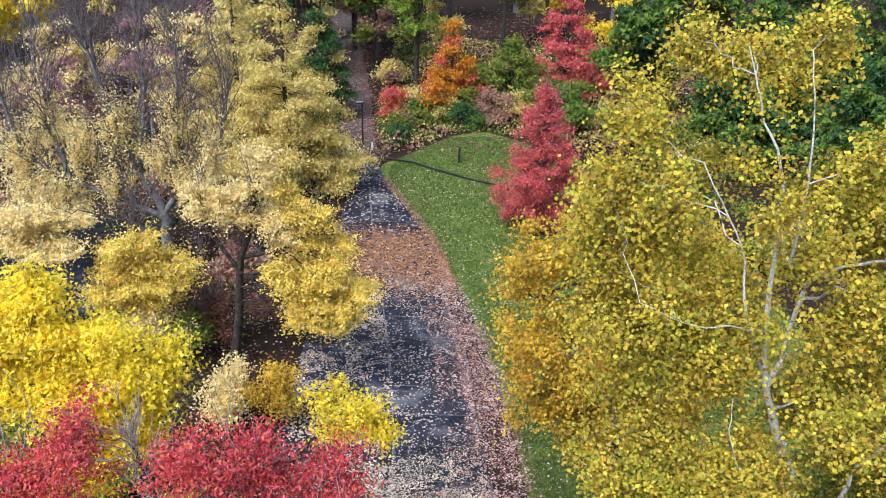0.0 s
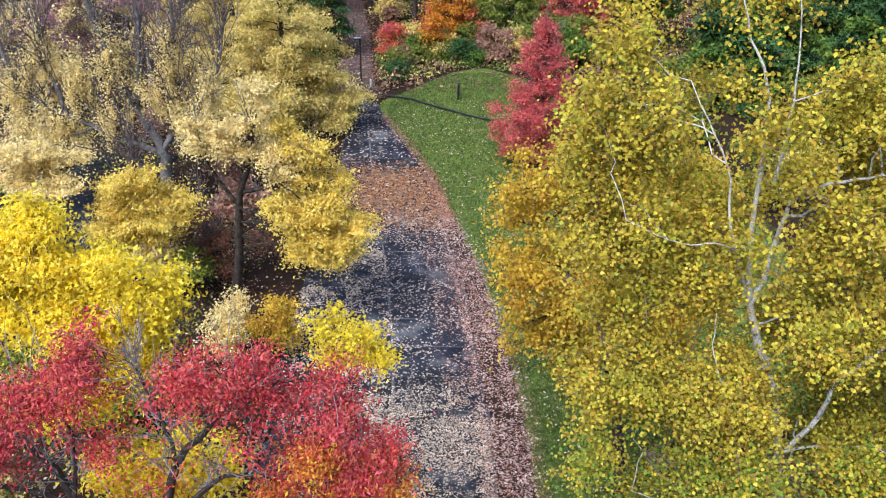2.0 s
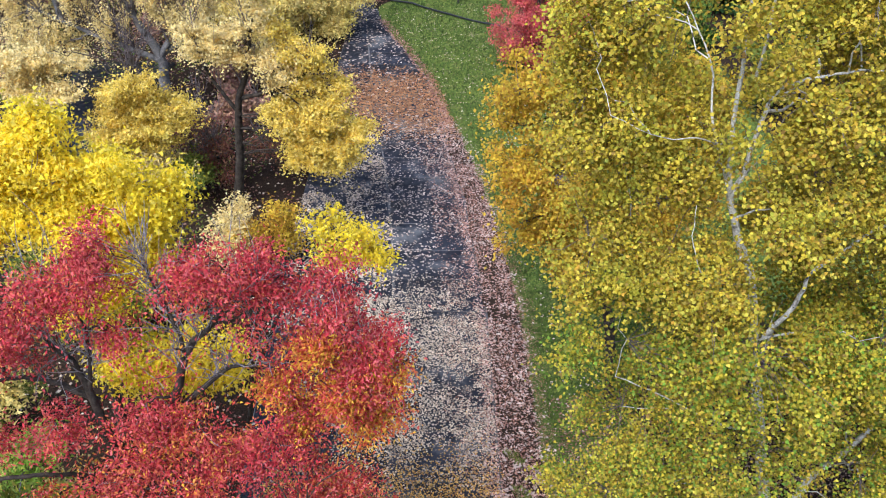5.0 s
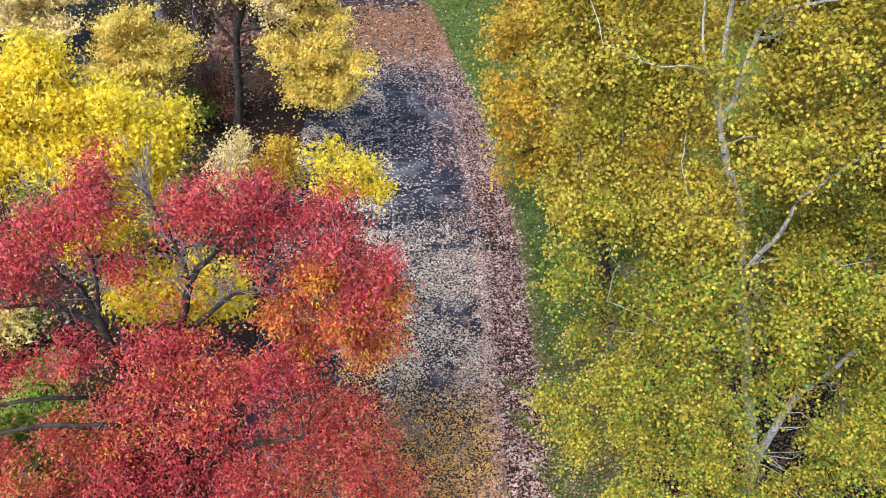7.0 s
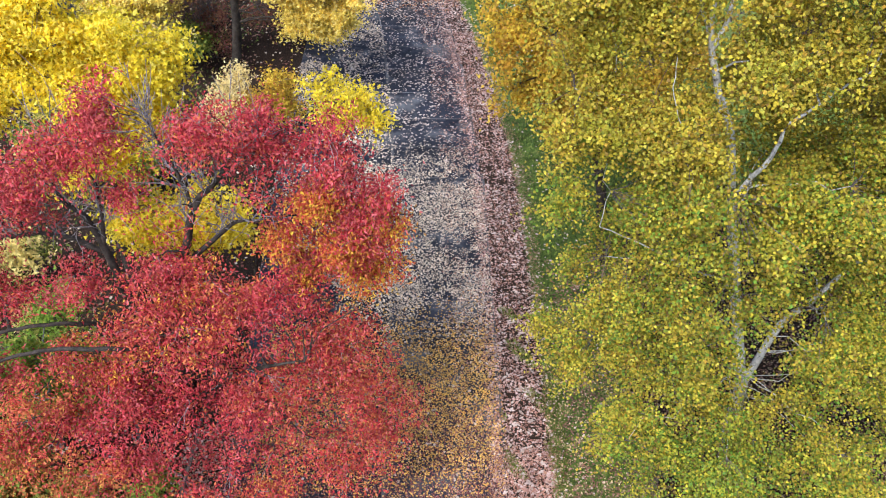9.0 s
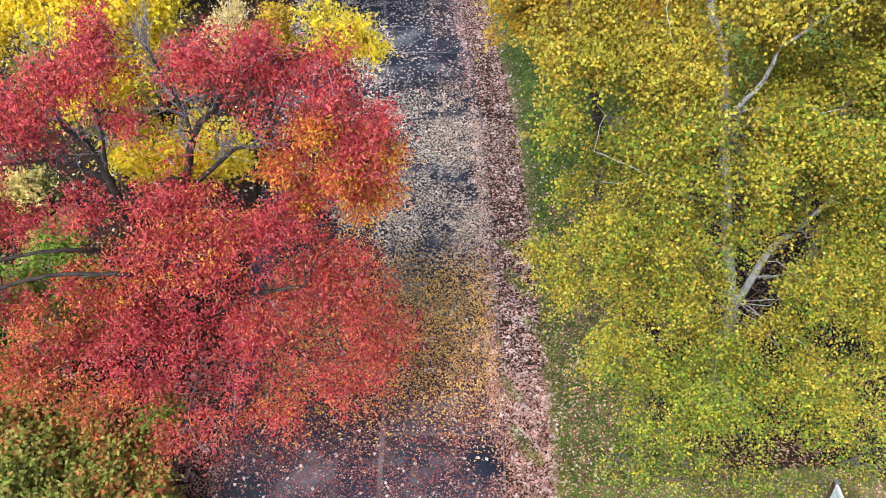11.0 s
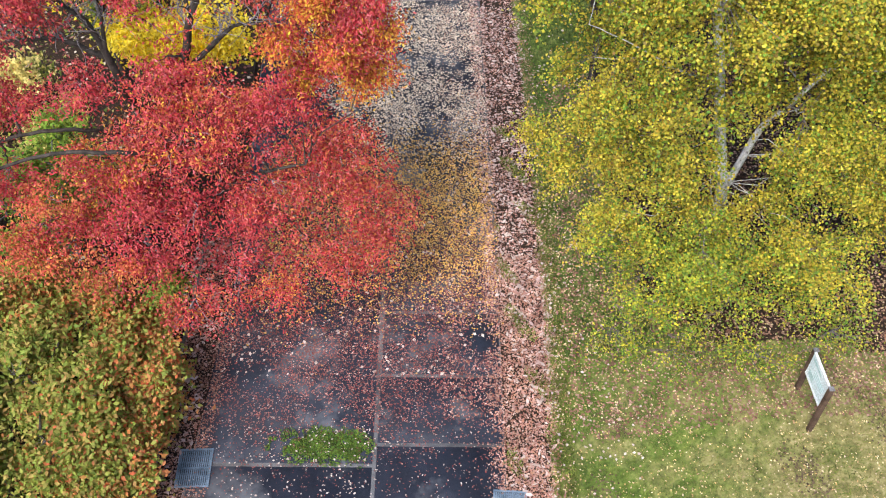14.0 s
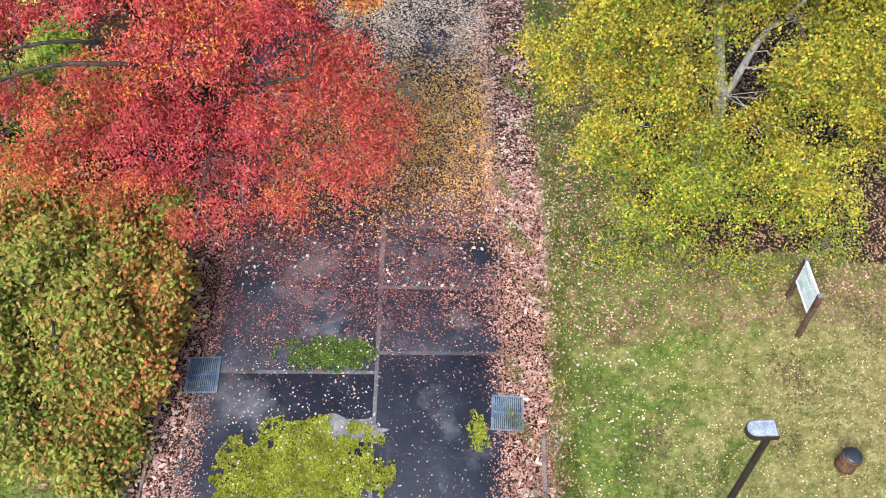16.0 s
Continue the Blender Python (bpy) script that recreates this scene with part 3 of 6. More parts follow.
tree("birch_tree", (6.4, 9.3, H(6.4, 9.3) - 0.1), "tall white-barked birch with a full olive-yellow crown on the bank",
     [([(6.6, 9.3, 0.9), (6.35, 9.1, 3.0), (6.04, 9.0, 4.0), (5.29, 8.7, 6.5), (4.78, 8.55, 8.2), (4.35, 8.45, 9.8), (3.99, 8.4, 10.6), (3.73, 8.4, 11.3), (3.6, 8.4, 12.0), (3.5, 8.4, 13.4), (3.38, 8.4, 14.2), (3.02, 8.4, 14.9), (2.8, 8.4, 15.5)], 0.15, 0.007),
      ([(6.4, 9.1, 3.2), (6.47, 8.8, 5.2), (6.76, 8.7, 5.9), (7.13, 8.6, 6.9), (7.5, 8.6, 7.5), (8.2, 8.8, 9.0), (8.4, 9.0, 11.0)], 0.085, 0.015),
      ([(4.7, 8.55, 8.5), (5.11, 8.5, 9.4), (5.21, 8.5, 10.0), (6.0, 8.7, 10.6), (6.27, 8.7, 11.0), (6.6, 9.2, 12.4)], 0.045, 0.012),
      ([(3.73, 8.4, 11.3), (3.83, 8.4, 11.7), (3.9, 8.4, 12.4), (4.0, 8.4, 12.8), (4.46, 8.4, 13.0), (4.82, 8.4, 13.06), (5.6, 8.5, 13.1)], 0.042, 0.014),
      ([(3.7, 8.4, 13.0), (3.72, 8.4, 13.8), (3.66, 8.4, 14.6), (3.5, 8.4, 15.4)], 0.022, 0.006),
      ([(3.73, 8.4, 11.3), (3.5, 8.4, 11.8), (3.37, 8.3, 12.1), (3.06, 8.2, 12.25), (2.58, 8.0, 12.34), (1.9, 8.0, 12.64)], 0.02, 0.005),
      ([(3.37, 8.3, 12.1), (3.29, 8.4, 12.4), (3.1, 8.4, 13.2), (2.7, 8.5, 13.9)], 0.025, 0.008),
      ([(4.1, 8.3, 10.5), (3.71, 7.9, 10.25), (3.45, 7.8, 10.3), (3.17, 7.8, 10.9), (3.1, 7.8, 11.5)], 0.016, 0.005),
      ([(4.78, 8.5, 8.3), (4.1, 8.4, 9.2), (3.4, 8.4, 9.8), (2.6, 8.4, 10.2)], 0.026, 0.008),
      ([(5.3, 8.7, 6.5), (4.4, 8.4, 7.0), (3.4, 8.4, 7.6), (2.6, 8.4, 8.0)], 0.028, 0.008)],
     [(2.7, 9.4, 13.2, 1.0, 1.1, 1.3, 0), (3.2, 9.1, 15.2, 0.6, 0.7, 0.6, 0), (3.9, 9.0, 15.4, 0.5, 0.6, 0.5, 0), (5.0, 9.3, 13.8, 0.8, 0.9, 0.8, 0), (6.4, 9.6, 13.2, 1.1, 1.2, 1.0, 0),
      (2.4, 9.0, 11.2, 1.1, 1.2, 1.1, 0), (3.9, 8.2, 11.6, 1.3, 1.2, 1.1, 0), (5.8, 8.6, 11.4, 1.5, 1.4, 1.4, 0), (7.8, 9.0, 11.2, 1.5, 1.5, 1.6, 0),
      (2.6, 8.6, 8.9, 1.1, 1.3, 1.2, -2), (4.3, 7.7, 8.9, 1.5, 1.2, 1.3, -2), (6.2, 8.0, 8.8, 1.5, 1.4, 1.4, -2), (8.3, 8.6, 8.4, 1.5, 1.5, 1.5, -2),
      (2.9, 8.8, 6.6, 1.1, 1.5, 1.2, -2), (4.4, 7.6, 6.4, 1.4, 1.4, 1.2, -2), (6.7, 7.9, 6.0, 1.4, 1.4, 1.1, -2), (8.7, 8.4, 5.6, 1.4, 1.6, 1.3, -2),
      (3.0, 9.0, 4.3, 1.1, 1.4, 1.0, -2), (4.2, 7.8, 4.9, 1.0, 1.0, 0.7, -2), (4.6, 8.5, 4.2, 0.9, 0.8, 0.7, -2), (6.0, 7.9, 3.6, 0.9, 0.5, 0.4, -2), (7.0, 8.0, 3.7, 0.8, 0.5, 0.4, -2), (5.0, 8.0, 3.6, 0.8, 0.5, 0.4, -2), (7.6, 8.6, 4.2, 0.9, 0.8, 0.7, -2), (8.7, 8.4, 4.0, 0.9, 0.8, 0.6, -2), (3.6, 8.4, 5.3, 0.9, 0.8, 0.7, -2), (3.6, 8.0, 12.2, 0.6, 0.4, 0.6, 0), (3.9, 7.9, 13.2, 0.6, 0.4, 0.6, 0), (3.3, 7.9, 13.9, 0.6, 0.4, 0.5, 0), (4.2, 7.9, 11.2, 0.6, 0.4, 0.6, 0), (5.0, 8.2, 12.6, 0.7, 0.5, 0.6, 0), (4.6, 8.4, 14.0, 0.5, 0.5, 0.5, 0), (7.9, 8.0, 4.8, 1.0, 1.0, 0.7, -2), (9.2, 8.2, 4.4, 1.0, 1.0, 0.7, -2), (6.1, 7.2, 3.0, 1.0, 0.7, 0.6, 1), (7.6, 7.6, 3.0, 1.0, 0.8, 0.6, 1), (3.6, 7.9, 3.0, 0.9, 0.9, 0.6, 1), (4.6, 7.4, 2.8, 0.9, 0.8, 0.6, 1), (6.0, 6.3, 2.6, 1.1, 0.7, 0.5, 1), (8.2, 6.6, 2.6, 1.2, 0.7, 0.5, 1), (4.4, 6.2, 2.6, 0.9, 0.6, 0.5, 1), (3.4, 6.8, 4.0, 1.1, 1.1, 0.8, -2), (5.2, 6.6, 3.8, 1.4, 1.0, 0.8, 1), (7.4, 6.8, 3.6, 1.6, 1.1, 0.9, -2), (9.6, 7.6, 3.8, 1.4, 1.4, 1.0, -2), (4.1, 7.8, 12.8, 0.8, 0.6, 0.8, 0), (4.7, 8.0, 14.0, 0.8, 0.6, 0.7, 0), (3.6, 7.8, 10.0, 0.8, 0.6, 0.8, 0),
      (6.2, 9.0, 12.6, 1.3, 1.2, 1.0, 0), (7.8, 9.6, 12.9, 1.2, 1.2, 1.1, 0), (8.8, 9.4, 10.2, 1.2, 1.2, 1.2, 0), (9.4, 9.0, 7.0, 1.2, 1.2, 1.2, 0), (5.4, 8.8, 13.2, 1.0, 1.0, 0.9, 0), (1.9, 8.8, 13.6, 0.8, 0.9, 0.8, 0), (2.1, 8.5, 12.2, 0.8, 0.9, 0.8, 0), (1.9, 8.4, 10.4, 0.6, 0.9, 0.8, 0), (1.9, 9.5, 14.5, 0.6, 0.7, 0.6, 0), (1.6, 9.3, 13.4, 0.5, 0.7, 0.6, 0), (2.6, 9.5, 15.2, 0.5, 0.6, 0.5, 0), (1.6, 9.0, 12.4, 0.6, 0.8, 0.7, 0), (3.0, 8.2, 10.2, 1.0, 1.0, 0.9, 0),
      (7.2, 9.8, 10.0, 1.2, 1.2, 1.1, 0), (7.0, 8.4, 9.6, 0.9, 0.9, 0.8, -2), (7.2, 8.2, 7.4, 0.9, 0.9, 0.8, -2), (6.9, 9.0, 8.4, 0.9, 0.9, 0.8, -2), (8.2, 8.0, 7.0, 0.9, 0.9, 0.8, -2), (5.6, 9.6, 8.6, 1.0, 1.0, 1.0, -2), (5.2, 9.4, 10.4, 1.0, 1.0, 1.0, 0), (8.8, 8.0, 9.6, 0.9, 0.9, 0.8, -2), (6.6, 10.2, 6.4, 1.2, 1.0, 0.9, -2), (8.4, 9.8, 6.4, 1.2, 1.0, 0.9, -2), (8.8, 10.4, 9.0, 1.2, 1.2, 1.1, 0), (7.0, 10.2, 8.0, 1.2, 1.2, 1.1, 0), (9.6, 9.8, 11.8, 1.2, 1.2, 1.2, 0), (8.6, 9.8, 13.6, 1.1, 1.1, 1.0, 0), (4.6, 9.6, 13.0, 1.0, 1.0, 1.0, 0), (3.4, 9.4, 11.8, 1.0, 1.0, 1.0, 0)],
     M_bark_white, [L_birch, L_birch_green], grain=(0.17, 0.38), kite=True, density=500, size=0.058, limb_r=0.022, point=(0, -0.05, -0.12), spread=1.1, spray=(0, 0, -0.6), clump=0.115, flat=0.9, width=0.8, per=24, split=13, twig=True, thin=lambda z: 0.28 if z < 3.4 else 0.6 if z < 5.4 else (0.62 if z > 13.0 else 0.85),
     holes=[(6.1, 8.5, 4.6, 0.42), (5.8, 8.2, 5.9, 0.45), (5.3, 8.1, 7.3, 0.42), (4.4, 8.0, 10.3, 0.38), (4.8, 8.0, 8.9, 0.35), (3.9, 8.0, 11.3, 0.3), (6.2, 7.9, 5.4, 0.4), (5.6, 7.6, 6.8, 0.35), (3.5, 8.0, 14.2, 0.25), (6.6, 8.4, 5.8, 0.35), (6.9, 8.2, 6.8, 0.35), (5.2, 8.2, 10.0, 0.35),
            (4.6, 8.0, 13.2, 0.22), (5.2, 8.6, 3.4, 0.35), (8.2, 8.6, 3.2, 0.35)] + BARE)
tree("birch_tree", (11.5, 10.5, H(11.5, 10.5) - 0.1), "white-barked birch with olive-yellow leaves beside the larger birch",
     [([(11.5, 10.5, 1.1), (11.2, 10.3, 5), (10.8, 10.2, 9), (10.6, 10.4, 13.4)], 0.16, 0.03)],
     [(9.8, 10.2, 12.4, 1.4, 1.4, 1.6, 0), (11.6, 10.6, 12.0, 1.6, 1.6, 1.6, 0), (10.0, 10.0, 9.6, 1.5, 1.5, 1.6, 0), (12.0, 10.2, 9.2, 1.7, 1.6, 1.6, 0),
      (10.4, 9.8, 6.8, 1.5, 1.5, 1.4, 0), (12.4, 10.0, 6.2, 1.7, 1.6, 1.5, 0), (11.2, 9.2, 4.2, 1.7, 1.4, 1.1, 1), (13.4, 10.5, 4.0, 1.6, 1.6, 1.2, 1)],
     M_bark_white, [L_birch, L_birch_green], grain=(0.2, 0.4), kite=True, density=330, size=0.076, twig=False, limb_r=0.03, point=(0, -0.05, -0.12), spread=1.1, spray=(0, 0, -0.6), clump=0.12, flat=0.9, width=0.8, per=18)
tree("ochre_tree", (4.6, 15.8, H(4.6, 15.8) - 0.1), "broad ochre-leaved tree with a rusty rim leaning over the lawn",
     [([(4.6, 15.8, 0.3), (4.2, 15.6, 3.0), (3.6, 15.3, 5.5), (3.2, 15.0, 8.0), (3.1, 15.0, 10.4)], 0.17, 0.04)],
     [(1.3, 14.0, 8.3, 0.8, 0.8, 0.7, 0), (2.2, 14.1, 8.1, 1.2, 1.1, 1.0, 0), (1.7, 14.2, 7.0, 0.8, 0.8, 0.7, 0), (2.5, 14.2, 6.0, 0.5, 0.6, 0.6, 0), (3.2, 14.4, 8.6, 1.3, 1.3, 1.2, 0),
      (2.6, 14.8, 9.8, 1.3, 1.2, 1.1, 0), (3.8, 15.0, 10.6, 1.4, 1.3, 1.2, 0), (4.8, 15.2, 9.2, 1.5, 1.4, 1.4, 0), (4.6, 15.0, 7.0, 1.6, 1.5, 1.3, 0), (1.2, 14.1, 9.4, 0.8, 0.8, 0.7, 0), (1.3, 14.2, 10.1, 0.7, 0.8, 0.6, 0), (1.9, 14.3, 10.7, 0.8, 0.9, 0.7, 0), (2.6, 14.2, 7.2, 0.8, 0.8, 0.8, 0), (2.9, 14.1, 6.2, 0.8, 0.8, 0.7, 0)],
     M_bark, [L_ochre], grain=(0.2, 0.4), kite=True, density=460, size=0.08, point=(0, 0, -0.3), clump=0.14, flat=0.6, limb_r=0.05, width=0.7)

tree("shrub", (5.8, 8.0, H(5.8, 8.0) - 0.05), "green and yellow undergrowth below the birches",
     [([(5.8, 8.0, 0.8), (5.7, 7.9, 1.6), (5.6, 7.8, 2.4)], 0.04, 0.015), ([(5.8, 8.0, 0.8), (7.0, 7.9, 2.2)], 0.04, 0.015), ([(5.8, 8.0, 0.8), (4.6, 7.7, 2.0)], 0.04, 0.015)],
     [(5.6, 7.9, 2.3, 0.9, 0.7, 0.5, -1), (6.9, 7.9, 2.3, 0.9, 0.7, 0.5, -1), (4.5, 7.4, 2.0, 0.8, 0.7, 0.5, -1), (8.2, 7.8, 2.4, 0.9, 0.7, 0.5, -1), (5.6, 6.9, 1.9, 0.9, 0.6, 0.45, -1), (7.0, 6.9, 2.0, 1.0, 0.6, 0.45, -1), (9.6, 8.0, 2.6, 1.0, 0.8, 0.6, -1), (5.0, 5.9, 1.3, 1.0, 0.5, 0.35, 0), (6.6, 5.8, 1.5, 1.1, 0.5, 0.35, 0), (8.3, 6.1, 1.8, 1.0, 0.5, 0.4, 0), (3.9, 6.6, 1.1, 0.6, 0.6, 0.35, 0)],
     M_bark, [L_birch_green, L_birch], density=130, size=0.062, limb_r=0.02, category="shrub", clump=0.15, per=24)

# red tree over the drive
tree("red_tree", (-5.6, 10.2, H(-5.6, 10.2) - 0.1), "spreading crimson-leaved tree with orange tips and several dark stems",
     [([(-5.6, 10.2, 0.0), (-5.5, 10.0, 2.4), (-5.25, 9.7, 4.6), (-5.05, 9.5, 5.9), (-4.77, 9.4, 6.6), (-4.47, 9.4, 7.5), (-4.1, 9.4, 7.95), (-3.6, 9.4, 8.5), (-2.98, 9.4, 9.0)], 0.15, 0.018),
      ([(-5.6, 10.2, 0.1), (-6.1, 10.1, 2.6), (-6.25, 9.7, 4.6), (-6.29, 9.4, 5.6), (-6.34, 9.4, 6.45), (-6.5, 9.4, 7.2), (-6.76, 9.4, 7.6), (-7.0, 9.5, 8.3)], 0.13, 0.03),
      ([(-6.36, 9.4, 6.5), (-6.2, 9.4, 7.2), (-6.1, 9.4, 7.9), (-6.2, 9.4, 8.6)], 0.045, 0.015),
      ([(-5.1, 9.5, 5.8), (-4.5, 9.5, 6.4), (-3.9, 9.5, 7.0), (-3.5, 9.4, 7.2), (-2.8, 9.4, 7.3)], 0.065, 0.015),
      ([(-4.5, 9.4, 7.4), (-4.62, 9.4, 8.26), (-4.8, 9.4, 9.0), (-4.94, 9.4, 9.4)], 0.04, 0.01),
      ([(-6.3, 9.5, 6.2), (-7.0, 9.4, 6.75), (-7.6, 9.4, 6.8), (-8.3, 9.4, 6.7), (-9.4, 9.4, 6.5)], 0.06, 0.02),
      ([(-5.4, 9.9, 2.0), (-4.4, 8.8, 3.4), (-3.4, 8.3, 4.4), (-2.6, 8.1, 4.8)], 0.07, 0.02),
      ([(-5.6, 9.8, 2.4), (-5.8, 8.7, 4.4), (-6.0, 8.1, 5.1), (-7.0, 7.9, 5.3), (-7.7, 7.7, 5.35), (-8.5, 7.35, 5.3)], 0.06, 0.03),
      ([(-6.2, 9.8, 3.6), (-6.9, 8.9, 4.9), (-7.5, 8.5, 5.3), (-8.1, 8.3, 5.35), (-8.9, 8.0, 5.3)], 0.05, 0.03)],
     [(-5.5, 9.3, 9.5, 0.5, 0.6, 0.6, 0), (-6.0, 9.3, 9.0, 0.8, 0.8, 0.6, 0), (-6.8, 9.2, 8.5, 1.0, 0.9, 0.6, 0), (-8.0, 9.2, 8.2, 1.0, 0.9, 0.6, 0), (-3.8, 9.4, 9.4, 0.8, 0.9, 0.5, 0), (-2.9, 9.5, 9.1, 0.8, 0.8, 0.5, 0), (-2.0, 9.3, 7.2, 0.7, 0.6, 0.5, -2), (-1.3, 9.3, 7.5, 0.45, 0.5, 0.4, -2), (-5.2, 8.9, 5.8, 0.8, 0.7, 0.4, -2), (-3.6, 8.9, 5.3, 0.8, 0.7, 0.4, -2), (-6.6, 8.2, 4.0, 0.7, 0.6, 0.4, -2), (-1.7, 9.3, 6.0, 0.5, 0.5, 0.4, 3), (-2.6, 9.2, 6.3, 0.4, 0.4, 0.3, 3), (-3.9, 8.6, 5.0, 1.0, 0.9, 0.6, 0), (-6.0, 8.0, 3.8, 1.0, 0.9, 0.6, 0), (-7.2, 7.8, 3.3, 0.9, 0.8, 0.5, -2), (-2.6, 8.6, 5.0, 0.9, 0.8, 0.6, 1), (-4.2, 8.0, 3.2, 1.0, 0.9, 0.6, 0), (-8.6, 8.2, 4.4, 0.7, 0.7, 0.5, 0), (-3.0, 9.3, 8.6, 0.8, 0.7, 0.5, 0), (-5.4, 9.2, 8.0, 0.6, 0.6, 0.4, 0),
      (-1.9, 9.6, 8.8, 0.8, 0.9, 0.6, 0), (-1.5, 9.4, 7.9, 0.7, 0.8, 0.6, 0), (-2.3, 9.2, 7.5, 0.9, 0.9, 0.7, -2), (-1.4, 9.3, 6.9, 0.6, 0.7, 0.5, -2), (-2.1, 9.5, 6.6, 0.8, 0.7, 0.5, -2),
      (-6.9, 9.0, 6.0, 0.7, 0.7, 0.4, 0), (-8.3, 8.8, 5.8, 0.8, 0.8, 0.5, 0), (-4.2, 8.7, 6.1, 1.0, 0.9, 0.6, -2), (-3.1, 8.7, 6.0, 0.8, 0.8, 0.6, 0), (-4.8, 8.4, 5.2, 1.0, 0.9, 0.5, -2),
      (-1.8, 8.6, 4.4, 1.1, 1.1, 1.0, 1), (-1.5, 8.2, 3.4, 0.9, 1.0, 0.9, 1), (-3.4, 8.2, 4.0, 1.1, 1.0, 0.8, 1), (-4.9, 7.8, 3.6, 1.2, 1.0, 0.8, 0), (-6.3, 7.6, 3.5, 1.1, 1.0, 0.7, 0),
      (-2.6, 7.7, 2.6, 1.1, 0.9, 0.7, 1), (-4.2, 7.2, 2.4, 1.2, 0.8, 0.6, 0), (-5.8, 6.9, 2.8, 1.0, 0.8, 0.6, 0), (-8.0, 7.4, 3.6, 0.7, 0.6, 0.5, 0), (-9.6, 8.0, 4.6, 0.7, 0.7, 0.5, -2), (-5.2, 9.0, 6.5, 0.7, 0.6, 0.5, 0), (-5.9, 8.3, 4.4, 0.9, 0.8, 0.6, -2), (-7.2, 8.2, 4.6, 0.6, 0.6, 0.4, -2), (-1.0, 9.4, 7.2, 0.4, 0.6, 0.4, 3), (-2.2, 8.9, 7.9, 0.3, 0.3, 0.25, 3), (-2.9, 8.8, 7.2, 0.35, 0.3, 0.25, 3), (-1.8, 8.8, 7.0, 0.35, 0.3, 0.3, 3), (-1.2, 9.2, 6.2, 0.45, 0.5, 0.35, 3), (-4.2, 9.3, 8.9, 0.7, 0.6, 0.4, -2), (-4.6, 9.2, 7.6, 0.5, 0.5, 0.35, -2), (-5.7, 8.7, 5.2, 0.8, 0.7, 0.5, -2),
      (-1.3, 8.0, 2.9, 0.8, 0.8, 0.6, 1), (-1.9, 7.3, 2.4, 0.9, 0.7, 0.5, 1), (-3.4, 6.8, 2.2, 1.0, 0.7, 0.5, -2), (-5.0, 6.4, 2.4, 1.0, 0.7, 0.5, -2), (-6.6, 6.6, 3.0, 0.9, 0.7, 0.5, 2), (-7.8, 6.6, 3.4, 0.8, 0.7, 0.5, 2), (-9.0, 6.9, 4.0, 0.9, 0.8, 0.5, 2), (-7.7, 9.3, 7.4, 0.9, 0.7, 0.5, 0), (-8.8, 9.2, 7.2, 0.9, 0.8, 0.6, 0), (-9.0, 8.4, 5.6, 0.8, 0.7, 0.5, 0), (-7.6, 7.4, 4.4, 0.7, 0.6, 0.4, 2)],
     M_bark, [L_red, L_red_low, L_fire, L_flame, L_red, L_red_low, L_red], grain=(0.24, 0.52), kite=True, density=225, size=0.077, limb_r=0.03, point=(0, -0.1, -0.35), spread=0.9, clump=0.13, flat=0.45, width=0.4, per=30, split=11, fan=170, fan_len=1.0, fan_r=0.015, fan_dir=(0, 0, 0.7), thin=lambda z: 0.45 if z < 3.3 else 0.8 if z < 5 else 1.0,
     holes=[(-4.7, 9.1, 7.6, 0.75), (-4.2, 9.1, 8.4, 0.6), (-4.9, 9.0, 8.7, 0.5), (-3.7, 9.0, 7.5, 0.5), (-6.4, 9.0, 6.6, 0.4), (-6.7, 9.0, 7.0, 0.35), (-7.4, 9.0, 6.9, 0.35), (-3.1, 9.0, 5.4, 0.5), (-3.7, 8.7, 4.9, 0.45), (-7.2, 8.0, 5.7, 0.45), (-6.6, 7.7, 5.3, 0.35), (-7.9, 7.8, 5.7, 0.4), (-7.3, 7.4, 4.6, 0.35)])

# bright yellow maples behind it
tree("yellow_maple", (-8.6, 14.2, H(-8.6, 14.2) - 0.1), "maple in dense bright yellow leaf behind the red tree",
     [([(-8.6, 14.2, 0.1), (-8.4, 14.0, 3), (-8.1, 13.6, 6), (-7.9, 13.4, 8.6)], 0.16, 0.04)],
     [(-9.4, 13.0, 8.9, 1.2, 1.1, 0.8, 0), (-8.0, 13.0, 9.4, 1.1, 1.0, 0.8, 0), (-6.9, 13.0, 8.7, 1.0, 1.0, 0.7, 0), (-6.1, 13.0, 8.1, 0.8, 0.9, 0.7, 0), (-8.2, 12.6, 8.0, 1.2, 1.0, 0.8, 0),
      (-9.6, 12.6, 7.6, 1.1, 1.0, 0.8, 0), (-6.6, 12.8, 7.2, 0.8, 0.9, 0.7, 0), (-10.6, 13.2, 8.4, 1.1, 1.0, 1.0, 0), (-7.6, 12.6, 6.4, 1.0, 1.0, 0.8, 0), (-6.6, 12.4, 4.6, 1.0, 0.9, 0.8, 0), (-5.2, 12.2, 4.8, 0.9, 0.8, 0.7, 0)],
     M_bark, [L_yellow], grain=(0.22, 0.45), density=560, size=0.088, spread=1.0, split=9, limb_r=0.05, clump=0.2, flat=0.5, width=0.8)
